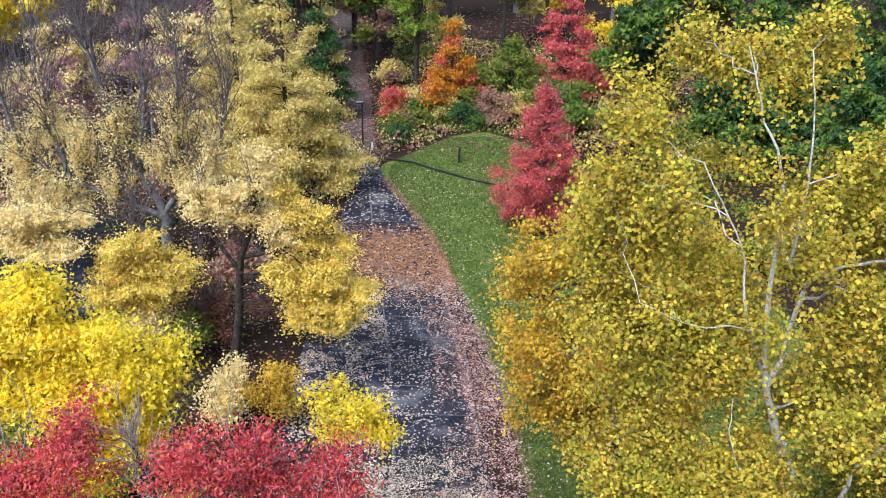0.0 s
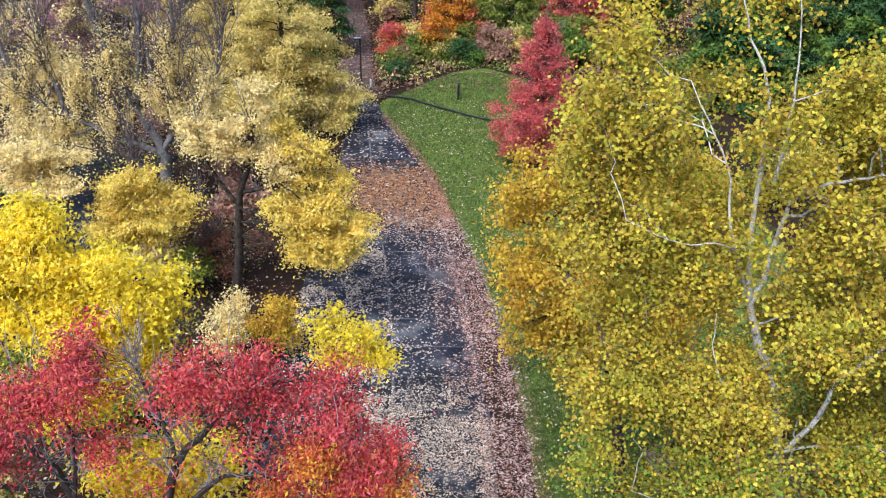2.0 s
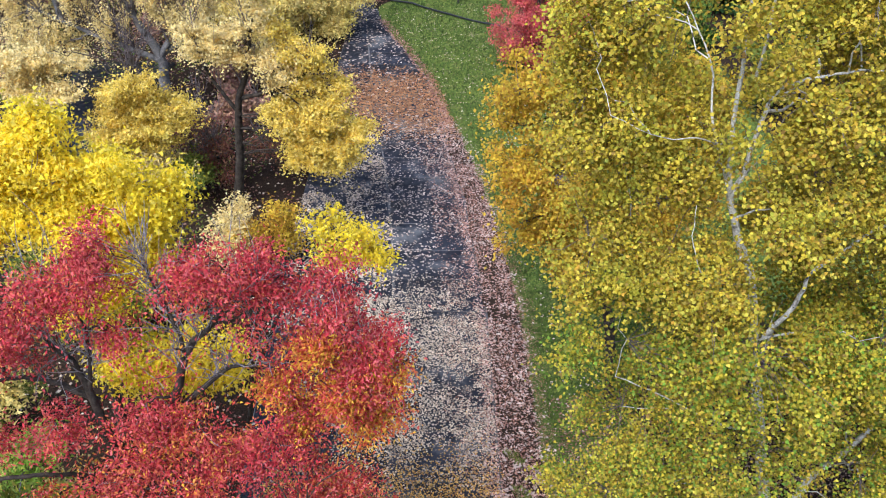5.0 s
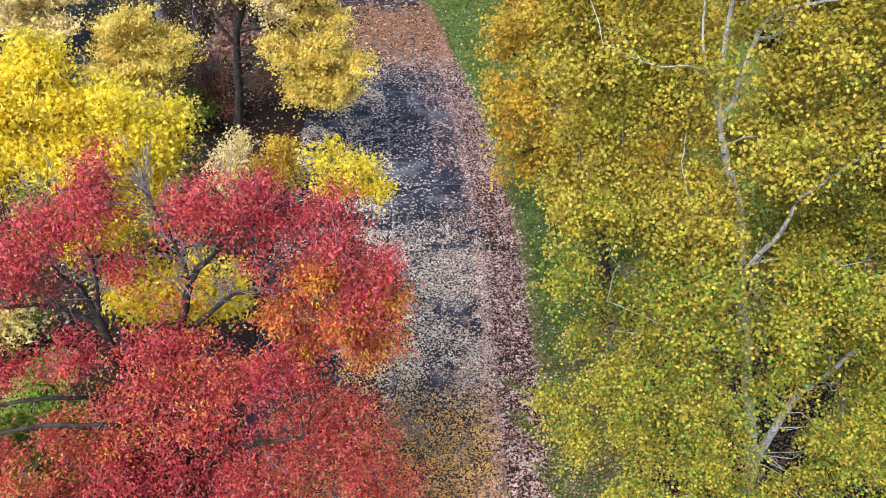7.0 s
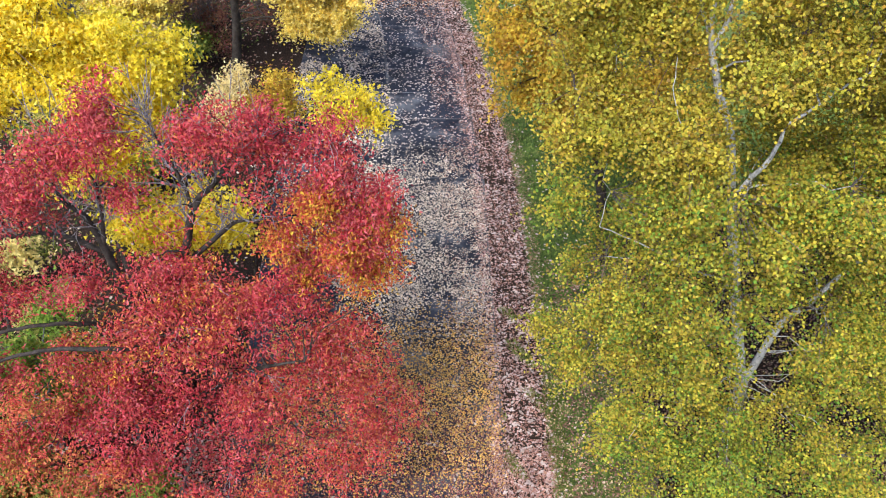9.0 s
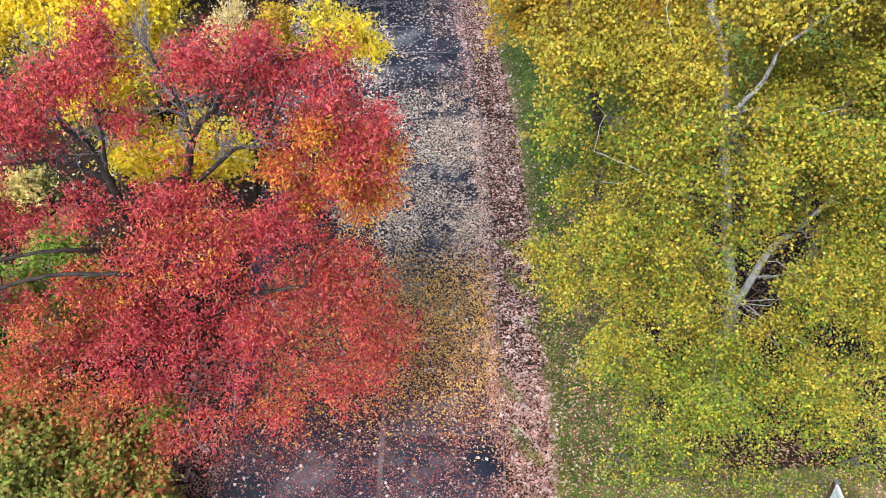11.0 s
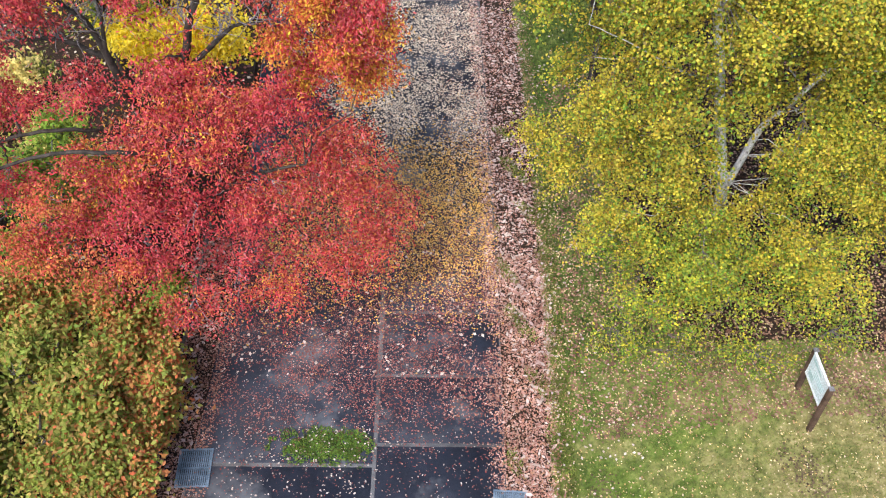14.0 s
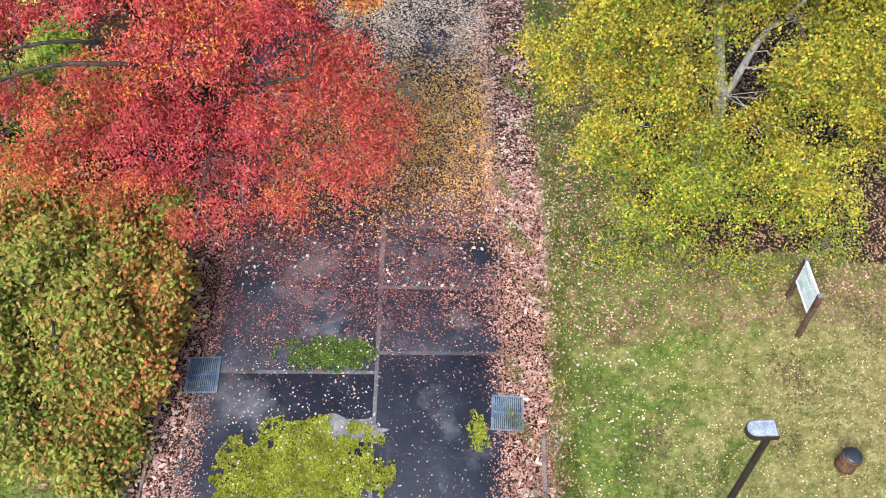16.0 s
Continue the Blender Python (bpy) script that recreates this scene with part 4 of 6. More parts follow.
tree("yellow_sapling", (-3.2, 13.6, 0.0), "slender sapling with a spray of bright yellow leaves",
     [([(-5.4, 14.0, 0.0), (-4.6, 13.8, 3.2), (-3.4, 13.7, 5.8), (-2.4, 13.6, 7.0)], 0.06, 0.015)],
     [(-2.6, 13.6, 7.4, 0.45, 0.5, 0.4, 0), (-2.0, 13.5, 7.1, 0.5, 0.5, 0.35, 0), (-1.6, 13.5, 6.7, 0.35, 0.4, 0.3, 0), (-2.5, 13.6, 6.6, 0.4, 0.4, 0.3, 0)],
     M_bark, [L_yellow], density=330, size=0.075, limb_r=0.02, clump=0.13, flat=0.5, width=0.8)

# pale yellow trees further on
GINKGO = dict(point=(0, 0, 0.1), spread=0.9, spray=(0, 0, 0.55), clump=0.095, flat=0.8, width=0.85, stretch=3.2, per=30, split=9)
def plates(blobs):
    """Flat drooping sprays, one above another, in place of round clumps."""
    out = []
    for x, y, z, rx, ry, rz, slot in blobs:
        for k in (-0.75, -0.1, 0.55):
            out.append((x + rng.normal(0, 0.25 * rx), y + rng.normal(0, 0.25), z + k * rz, rx * rng.uniform(0.8, 1.2), ry * 0.8, 0.12, slot))
    return out


tree("pale_yellow_tree", (-8.2, 26.2, H(-8.2, 26.2) - 0.1), "pale yellow tree with a dark trunk whose boughs overhang the drive",
     [([(-8.2, 26.2, 0.1), (-7.8, 26.0, 2.4), (-7.5, 25.7, 4.6), (-7.0, 25.5, 6.0), (-6.6, 25.4, 7.8)], 0.2, 0.05),
      ([(-7.5, 25.7, 4.8), (-6.0, 25.2, 5.4), (-4.6, 25.0, 6.3)], 0.09, 0.03), ([(-7.5, 25.7, 4.2), (-8.4, 25.5, 6.0), (-8.6, 25.4, 7.4)], 0.08, 0.02)],
     plates([(-4.9, 24.8, 3.6, 1.0, 1.2, 0.6, 0), (-4.2, 24.8, 4.2, 0.9, 1.1, 0.6, 0), (-5.4, 24.9, 4.6, 1.0, 1.1, 0.7, 0), (-4.4, 24.8, 5.2, 0.9, 1.0, 0.8, 0), (-4.9, 25.0, 6.4, 0.7, 0.8, 0.9, 0), (-4.3, 24.8, 2.9, 0.8, 0.8, 0.4, 0),
      (-6.0, 25.1, 6.3, 0.9, 0.9, 0.8, 1), (-7.2, 25.2, 7.0, 1.0, 1.0, 0.7, 1), (-6.5, 25.2, 8.3, 0.5, 0.6, 0.9, 1), (-8.2, 25.4, 7.0, 0.9, 0.9, 0.7, 1), (-5.6, 25.0, 7.2, 0.5, 0.6, 0.7, 0), (-3.9, 24.6, 3.6, 0.6, 0.8, 0.4, 0)]),
     M_bark, [L_pale, L_cream], density=290, size=0.088, limb_r=0.03, fan=60, fan_len=1.4, **{**GINKGO, 'spray': (0.1, -0.1, -0.25), 'flat': 0.35, 'split': 6})
tree("pale_yellow_tree", (-12.0, 26.8, H(-12, 26.8) - 0.1), "pale yellow tree in low layered sprays before the car park",
     [([(-12.0, 26.8, 0.2), (-11.8, 26.6, 2.0), (-11.4, 26.4, 4.4), (-11.2, 26.3, 6.0)], 0.15, 0.04)],
     plates([(-10.9, 26, 5.0, 1.0, 1.1, 0.8, 0), (-11.8, 26, 4.4, 1.0, 1.1, 0.6, 0), (-10.2, 26, 4.2, 1.0, 1.0, 0.5, 0), (-11.2, 26, 3.4, 1.3, 1.1, 0.6, 0), (-12.2, 26, 3.0, 0.9, 1.0, 0.5, 0), (-11.2, 26, 2.0, 1.2, 1.1, 0.6, 1), (-9.8, 26, 1.8, 0.7, 0.8, 0.6, 2), (-14.1, 26.4, 5.6, 1.4, 1.1, 0.9, 1), (-15.4, 26.6, 5.2, 1.0, 1.0, 0.8, 1)]),
     M_bark, [L_pale, L_cream, L_lime], density=290, size=0.088, limb_r=0.03, fan=40, **{**GINKGO, 'spray': (0.1, -0.1, 0.2), 'flat': 0.35, 'split': 6})
tree("bare_tree", (-12.9, 33.5, H(-12.9, 33.5) - 0.1), "large grey half-bare tree with upswept boughs and cream leaves",
     [([(-12.9, 33.5, 0.3), (-12.8, 33.4, 2.2), (-12.7, 33.2, 3.4), (-13.6, 33.0, 5.6), (-14.6, 33.0, 8.8), (-15.2, 33.0, 12.0)], 0.3, 0.04),
      ([(-12.7, 33.2, 3.3), (-11.8, 33.0, 5.0), (-11.5, 33.0, 8.0), (-11.4, 33.1, 11.0)], 0.14, 0.025), ([(-12.8, 33.2, 3.2), (-14.6, 32.8, 4.2), (-17.2, 32.8, 5.4), (-19.4, 32.8, 6.8)], 0.14, 0.03),
      ([(-12.6, 33.3, 3.4), (-10.8, 33.2, 4.8), (-9.9, 33.2, 7.0), (-9.4, 33.3, 9.0)], 0.12, 0.02), ([(-13.5, 33.0, 5.4), (-12.9, 33.0, 8.2), (-12.8, 33.0, 11.5)], 0.12, 0.02),
      ([(-16.4, 32.8, 5.0), (-16.9, 32.9, 8.0), (-17.2, 33.0, 10.6)], 0.12, 0.02), ([(-18.3, 32.8, 6.1), (-18.8, 32.9, 9.0), (-19.2, 33.0, 11.4)], 0.1, 0.02)],
     [(-12.0, 32.8, 6.2, 0.7, 0.9, 1.3, 0), (-11.7, 32.8, 7.8, 0.6, 0.8, 1.3, 0), (-13.4, 32.8, 6.4, 0.7, 0.9, 1.4, 0), (-14.2, 32.8, 7.4, 0.7, 0.8, 1.3, 0), (-10.4, 33, 6.2, 0.6, 0.8, 1.1, 0), (-15.4, 32.8, 6.2, 0.9, 0.9, 1.0, 0), (-16.8, 32.8, 7.2, 0.8, 0.8, 1.2, 0),
      (-18.4, 32.8, 6.2, 1.0, 0.9, 0.8, 0), (-11.4, 32.6, 5.0, 0.9, 0.9, 0.7, 0), (-18.0, 32.4, 4.6, 1.4, 1.0, 0.22, 0), (-16.2, 32.4, 4.2, 1.2, 1.0, 0.2, 0), (-14.6, 32.4, 4.9, 0.9, 0.8, 0.2, 0)],
     M_bark_grey, [L_cream, L_pale], density=230, size=0.085, limb_r=0.05, fan=420, fan_len=2.8, fan_r=0.034, holes=[(-13.6, 32.4, 5.8, 0.7), (-12.3, 32.4, 4.4, 0.9), (-12.9, 32.4, 7.6, 0.5), (-14.4, 32.4, 8.2, 0.5), (-15.6, 32.2, 4.5, 0.6), (-11.9, 32.4, 5.8, 0.4), (-16.8, 32.4, 6.2, 0.5)], **{**GINKGO, 'spray': (0, 0, 2.2), 'clump': 0.07, 'stretch': 3.2})

# small yellow shrubs under the pale tree
for sx, sy, mats, lab in ((-5.9, 22.6, [L_ochre], "rounded golden-yellow shrub at the edge of the drive"), (-7.4, 22.4, [L_cream], "loose cream-leaved shrub below the dark trunk")):
    tree("shrub", (sx, sy, H(sx, sy) - 0.05), lab, [([(sx, sy, 0), (sx + 0.1, sy, 0.8), (sx, sy + 0.1, 1.6)], 0.05, 0.02), ([(sx, sy, 0), (sx - 0.5, sy - 0.2, 1.4)], 0.04, 0.015)],
         [(sx + 0.2, sy, 1.9, 0.7, 0.7, 0.7, 0), (sx - 0.3, sy - 0.1, 1.4, 0.8, 0.7, 0.7, 0), (sx + 0.3, sy - 0.2, 1.0, 0.6, 0.6, 0.6, 0)], M_bark, mats, density=220, size=0.1, limb_r=0.02, category="shrub", clump=0.16)

for sx, sy, lab in ((-9.2, 27.2, "dark red-brown shrub below the pale yellow trees"), (-10.4, 29.6, "dark twiggy shrub with a few red-brown leaves"), (-6.9, 28.6, "low brown shrub at the edge of the drive")):
    tree("shrub", (sx, sy, H(sx, sy) - 0.05), lab, [([(sx, sy, 0), (sx + 0.2, sy, 1.0), (sx + 0.1, sy + 0.1, 2.2)], 0.05, 0.015), ([(sx, sy, 0), (sx - 0.6, sy - 0.2, 1.8)], 0.04, 0.015)],
         [(sx + 0.2, sy, 2.0, 0.7, 0.7, 0.6, 0), (sx - 0.5, sy - 0.1, 1.5, 0.8, 0.7, 0.6, 0), (sx + 0.5, sy - 0.2, 1.0, 0.7, 0.6, 0.5, 0)], M_bark, [L_dusk], density=90, size=0.1, limb_r=0.02, category="shrub", clump=0.18, fan=50, fan_len=1.2)

# orange-green shrub by the near kerb
tree("shrub", (-8.2, 3.6, H(-8.2, 3.6) - 0.05), "large shrub turning from green to orange beside the kerb",
     [([(-8.2, 3.6, 0), (-7.9, 3.6, 1.2), (-7.4, 3.7, 2.6)], 0.07, 0.02), ([(-8.2, 3.6, 0), (-8.8, 3.4, 1.4), (-9.0, 3.2, 2.6)], 0.06, 0.02), ([(-8.2, 3.6, 0.1), (-8.0, 4.6, 1.6), (-7.6, 5.4, 2.4)], 0.05, 0.02), ([(-8.2, 3.6, 0.1), (-8.0, 2.6, 1.4), (-7.8, 1.8, 2.0)], 0.05, 0.02)],
     [(x, y, z * 0.78, rx, ry, rz * 0.8, 1 if y > 6.0 or x > -6.4 else k) for x, y, z, rx, ry, rz, k in [(-7.1, 4.3, 2.7, 0.8, 0.9, 0.6, -2), (-8.2, 4.6, 3.0, 1.1, 1.0, 0.7, 0), (-7.2, 3.2, 2.4, 0.9, 1.0, 0.6, -2), (-8.4, 3.0, 2.7, 1.1, 1.0, 0.7, 0), (-7.6, 5.6, 2.4, 0.9, 0.8, 0.6, -2), (-9.4, 4.2, 2.9, 1.1, 1.1, 0.7, 0), (-7.4, 2.1, 1.8, 0.8, 0.8, 0.6, -2), (-8.8, 1.9, 2.0, 1.0, 0.9, 0.6, 0),
      (-6.6, 3.8, 1.7, 0.7, 1.1, 0.7, -2), (-6.3, 4.8, 2.0, 0.7, 0.9, 0.6, 1), (-6.2, 5.7, 1.6, 0.6, 0.7, 0.5, -2), (-6.2, 3.4, 1.7, 0.6, 0.9, 0.6, 1), (-6.6, 2.6, 1.4, 0.6, 0.8, 0.5, -2), (-10.2, 3.0, 2.4, 1.2, 1.2, 0.8, 0), (-6.9, 6.2, 1.8, 0.8, 0.6, 0.5, -2), (-7.0, 1.6, 1.0, 0.6, 0.6, 0.5, -2), (-8.6, 5.8, 2.6, 1.0, 0.7, 0.6, -2), (-7.4, 6.9, 1.9, 0.9, 0.7, 0.5, -2), (-8.8, 7.0, 2.2, 1.0, 0.8, 0.6, -2), (-6.6, 7.0, 1.2, 0.6, 0.6, 0.4, 1), (-10.0, 6.4, 2.6, 1.1, 1.0, 0.7, -2), (-5.9, 4.6, 0.9, 0.4, 0.7, 0.4, 1), (-6.1, 3.0, 0.8, 0.4, 0.6, 0.4, 1), (-5.9, 5.8, 0.9, 0.4, 0.6, 0.4, 1), (-6.4, 2.0, 0.6, 0.4, 0.5, 0.3, -2), (-6.9, 1.0, 0.6, 0.5, 0.5, 0.3, 0)]],
     M_bark, [L_bush_green, L_bush_orange, L_bush_green], grain=(0.22, 0.46), kite=True, density=560, size=0.115, limb_r=0.03, category="shrub", clump=0.13, flat=0.5, width=0.58, per=14, split=9)

# larch-like tree and the rest of the far left side
def layered(name, x, y, h, r, label, leaves, bark, density=110, size=0.16, low=0.6, tiers=9, seed_turn=0.0, lean=(0, 0)):
    z0 = H(x, y)
    blobs = []
    for i in range(tiers):
        f = i / (tiers - 1)
        z = z0 + low + (h - low) * f
        rr = r * (1 - f) ** 0.75 + 0.25
        m = max(1, int(5 * (1 - f) + 1))
        for k in range(m):
            a = seed_turn + 2.4 * i + 2 * math.pi * k / m
            d = rr * 0.62 if m > 1 else 0
            blobs.append((x + lean[0] * f + d * math.cos(a), y + lean[1] * f + d * math.sin(a), z + rng.normal(0, 0.12), rr * 0.55, rr * 0.55, 0.32 + 0.05 * rr, int(rng.integers(len(leaves)))))
    return tree(name, (x, y, z0 - 0.1), label, [([(x, y, z0 - 0.1), (x + lean[0] * 0.5, y + lean[1] * 0.5, z0 + h * 0.5), (x + lean[0], y + lean[1], z0 + h)], 0.1 + h * 0.012, 0.03)], blobs, bark, leaves, density=density, size=size, limb_r=0.04, clump=0.24, flat=0.3, twig=False, split=3)


def rounded(name, x, y, h, r, label, leaves, bark, density=50, size=0.2, low=0.3, count=14, group="", point=(0, 0, -0.3), fan=0):
    z0 = H(x, y)
    blobs = []
    for i in range(count):
        a, f = rng.uniform(0, 2 * math.pi), rng.uniform(0, 1)
        rr = r * math.sqrt(max(0.1, 1 - (2 * f - 0.85) ** 2)) * rng.uniform(0.35, 0.8)
        s = r * rng.uniform(0.28, 0.5)
        blobs.append((x + rr * math.cos(a), y + rr * math.sin(a), z0 + h * (low + (1 - low) * f), s, s, s * 0.7, int(rng.integers(len(leaves)))))
    lean = rng.normal(0, 0.04 * h, 2)
    return tree(name, (x, y, z0 - 0.1), label, [([(x, y, z0 - 0.1), (x + lean[0] * 0.4, y + lean[1] * 0.4, z0 + h * 0.45), (x + lean[0], y + lean[1], z0 + h * 0.92)], 0.08 + h * 0.013, 0.03),
                ([(x + lean[0] * 0.4, y + lean[1] * 0.4, z0 + h * 0.42), (x - r * 0.4, y + r * 0.2, z0 + h * 0.8)], 0.05 + h * 0.006, 0.02)],
                blobs, bark, leaves, density=density, size=size, limb_r=0.05, clump=0.25, flat=0.5, group=group, twig=False, point=point, fan=fan, fan_len=h * 0.22, split=3)


layered("larch_tree", -9.6, 45.5, 11.0, 3.6, "tall larch in layered olive-yellow needles", [L_larch], M_bark, density=150, size=0.15, tiers=12)
layered("larch_tree", -13.0, 48.5, 12.0, 3.6, "golden larch behind the half-bare tree", [L_larch], M_bark, density=110, size=0.16, tiers=11)
tree("red_maple", (4.3, 40.2, H(4.3, 40.2) - 0.1), "crimson maple with a full rounded crown on the lawn",
     [([(4.3, 40.2, 0), (4.2, 40.1, 1.6), (4.3, 40.0, 3.6), (4.5, 40.0, 6.2)], 0.13, 0.03)],
     [(4.4 + r * 0.62 * math.cos(a + z), 39.8 + r * 0.62 * math.sin(a + z), z, r * 0.62, r * 0.62, 0.55, 0) for z, r in ((1.1, 1.9), (1.8, 2.2), (2.6, 2.3), (3.4, 2.15), (4.2, 1.9), (5.0, 1.6), (5.8, 1.25), (6.6, 0.9), (7.3, 0.5)) for a in (0.3, 1.55, 2.8, 4.1, 5.3)],
     M_bark, [L_rose], grain=(0.2, 0.42), density=170, size=0.1, limb_r=0.03, clump=0.12, spray=(0, 0, 0.5), flat=0.7, per=20, split=5, fan=140, fan_len=1.3, fan_dir=(0, -0.15, 0.8))

# ---- woods behind ----
layered("orange_tree", -0.2, 61.8, 6.7, 2.5, "orange-red maple in spreading layers at the edge of the wood", [L_orange, L_fire], M_bark, density=75, size=0.2)
rounded("rose_bush", -4.6, 61.4, 2.2, 1.0, "small rose-red bush beside the path", [L_rose, L_fire], M_bark, density=90, size=0.15, low=0.15)
layered("green_tree", 4.5, 64.2, 5.4, 4.0, "low spreading olive-green tree at the edge of the wood", [L_lime, L_lime, L_green], M_bark, density=60, size=0.22)
rounded("lime_tree", -3.2, 68, 13, 2.6, "slim lime-green tree with a dark vine-clad trunk", [L_fresh, L_lime], M_bark, density=60, size=0.22, count=22)
rounded("lime_tree", -0.8, 73, 12, 2.4, "tall green tree with vine-clad stems in the wood", [L_fresh, L_larch], M_bark, density=50, size=0.24, count=18)
rounded("lime_tree", 4.5, 80, 14, 3.4, "tall green and yellow tree in the wood", [L_lime, L_larch], M_bark, density=40, size=0.26, count=18)
layered("red_maple", 9.0, 67.4, 9.5, 3.2, "crimson maple in open layers at the edge of the wood", [L_rose], M_bark, density=50, size=0.22)
rounded("yellow_maple", 13.4, 70, 12, 3.8, "bright yellow maple in the wood", [L_yellow], M_bark, density=60, size=0.24, count=20)
layered("conifer", -9.7, 60.5, 10.4, 1.9, "dark conifer with tawny tips beside the path", [L_conifer, L_conifer, L_larch], M_bark, density=70, size=0.2, tiers=11)
for x, y, h, r in ((-3.9, 55.4, 1.0, 0.9), (0.7, 58.5, 1.5, 1.4)):
    rounded("shrub", x, y, h, r, "low dark green shrub at the foot of the wood", [L_green, L_conifer], M_bark, density=90, size=0.17, low=0.2, count=8)
for x, y, h, r in ((22, 60, 12, 4.5), (28, 66, 14, 5), (35, 62, 13, 5), (33, 50, 10, 4.5), (24, 46, 8, 4), (40, 76, 15, 5), (18, 52, 7, 3.6)):
    layered("conifer", x, y, h, r, "dark green conifer with drooping tiers behind the birches", [L_conifer, L_green, L_green], M_bark, density=28, size=0.33, tiers=11, seed_turn=x)
for x, y, h, r in ((-16, 50, 9.5, 3.2), (-20, 53, 8.4, 3.2), (-25, 52, 7.4, 3.2), (-23, 43, 6.4, 3.0)):
    rounded("thinning_tree", x, y, h, r, "grey tree with thin tawny leaves and bare twigs", [L_plum, L_cream, L_cream], M_bark_grey, density=40, size=0.2, count=18, point=(0, 0, 0.5), fan=320)
for x, y, h, r, ms, lab in ((-31, 62, 11, 4.6, [L_yellow, L_yellow, L_pale], "yellow tree with orange patches beyond the car park"), (-9.5, 92, 14, 3.4, [L_brown, L_larch], "tawny tree beside the upper path"), (-14.5, 76, 12, 3.2, [L_conifer, L_brown], "dark tree beside the upper path"), (-6, 100, 15, 4, [L_larch, L_brown], "tawny tree deep in the wood"),
                            (7, 98, 15, 4.4, [L_lime, L_green], "green tree deep in the wood"), (17, 92, 15, 4.6, [L_yellow, L_lime], "yellow-green tree deep in the wood"), (-20, 90, 15, 4.5, [L_brown, L_larch], "brown tree deep in the wood"), (-28, 74, 14, 4.5, [L_larch, L_brown], "tawny tree beyond the car park"),
                            (27, 92, 16, 5, [L_green, L_lime], "green tree deep in the wood"), (-17, 64, 12, 3.6, [L_larch], "olive-yellow tree by the path"), (-40, 60, 11, 4.5, [L_brown, L_red], "purple-brown tree beyond the car park"), (-38, 46, 11, 4, [L_larch, L_brown], "tawny tree beyond the car park")):
    rounded("woodland_tree", x, y, h, r, lab, ms, M_bark_grey, size=0.42, density=18, count=18)

for x, y, h, r in ((14, 60, 9, 3.4), (9, 84, 12, 3.6), (-1, 92, 14, 4), (22, 78, 13, 4.4), (34, 88, 15, 5), (44, 60, 13, 5), (-8, 84, 13, 3), (12, 100, 15, 4.6), (-24, 100, 15, 5), (46, 92, 16, 5.5), (-34, 84, 15, 5), (-44, 72, 14, 5), (0, 112, 16, 5), (22, 112, 16, 5), (-14, 112, 16, 5), (36, 108, 16, 5.5)):
    rounded("woodland_tree", x, y, h, r, "mixed autumn tree with green and yellow leaves in the wood", [(L_lime, L_green), (L_larch, L_lime), (L_green, L_conifer), (L_yellow, L_larch)][int(x * 7 + y) % 4], M_bark, size=0.44, density=17, count=18)
SHRUBS = [(-2.4, 60, 1.6, 1.5, 0), (0.4, 60.5, 2.0, 1.8, 1), (3.2, 60, 2.2, 1.9, 2), (-3.6, 63, 1.8, 1.6, 2), (6.0, 59.5, 2.2, 2.0, 1), (8.6, 57, 2.4, 2.0, 0), (-1.0, 64, 2.2, 1.8, 1), (2.4, 65, 2.6, 2.2, 3), (8.8, 62, 3.0, 2.2, 0), (11.5, 56, 2.4, 2.2, 1), (-3.8, 58.4, 1.0, 1.0, 3),
          (-5.0, 69, 2.0, 1.6, 2), (-11.5, 60, 2.4, 1.8, 3), (-12.5, 66, 2.6, 2.0, 1), (14.0, 50, 2.6, 2.4, 1), (12.5, 43, 2.4, 2.0, 0), (15, 36, 3.0, 2.6, 1), (17, 27, 3.2, 2.8, 0), (-16, 44, 2.6, 2.2, 3), (-10.6, 38, 1.8, 1.5, 4), (-9.4, 33.5, 1.4, 1.2, 4), (-13.0, 21, 1.8, 1.5, 1), (-10.2, 18.5, 1.4, 1.3, 0), (-12.5, 9.5, 2.2, 1.8, 0), (-9.8, 10.8, 1.4, 1.3, 1), (-11.8, 13.5, 2.0, 1.6, 1), (-21, 36, 2.2, 2, 3), (-13.5, 6.5, 2.2, 2.0, 1)]
KINDS = [([L_green, L_lime], "green undergrowth at the edge of the wood"), ([L_lime, L_larch], "olive-yellow bush at the edge of the wood"), ([L_larch, L_brown], "tawny bush turning brown at the edge of the wood"), ([L_lime, L_brown], "thin bush with green and brown leaves"), ([L_brown], "dark brown bush under the trees")]
for x, y, h, r, k in SHRUBS:
    rounded("shrub", x, y, h, r, KINDS[k][1], KINDS[k][0], M_bark, size=0.22 if y > 30 else 0.13, density=48 if y > 30 else 110, low=0.2, count=8)

for x, y, h in ((-12.2, 70, 9), (-7.2, 79, 10), (-13.6, 84, 11), (-9.0, 100, 13), (-15.5, 96, 13)):
    rounded("woodland_tree", x, y, h, 2.6, "dark trunked tawny tree crowding the upper path", [L_brown, L_conifer], M_bark, size=0.34, density=26, count=14, fan=60)


for x, y, h, ms in ((-7.2, 73, 10, [L_brown, L_lime]), (-12.6, 74, 11, [L_brown, L_conifer]), (-9.6, 80, 11, [L_brown, L_conifer]), (-10.4, 88, 13, [L_conifer, L_brown])):
    rounded("woodland_tree", x, y, h, 2.8, "dark tree arching over the upper path", ms, M_bark, size=0.3, density=34, count=16, low=0.36)


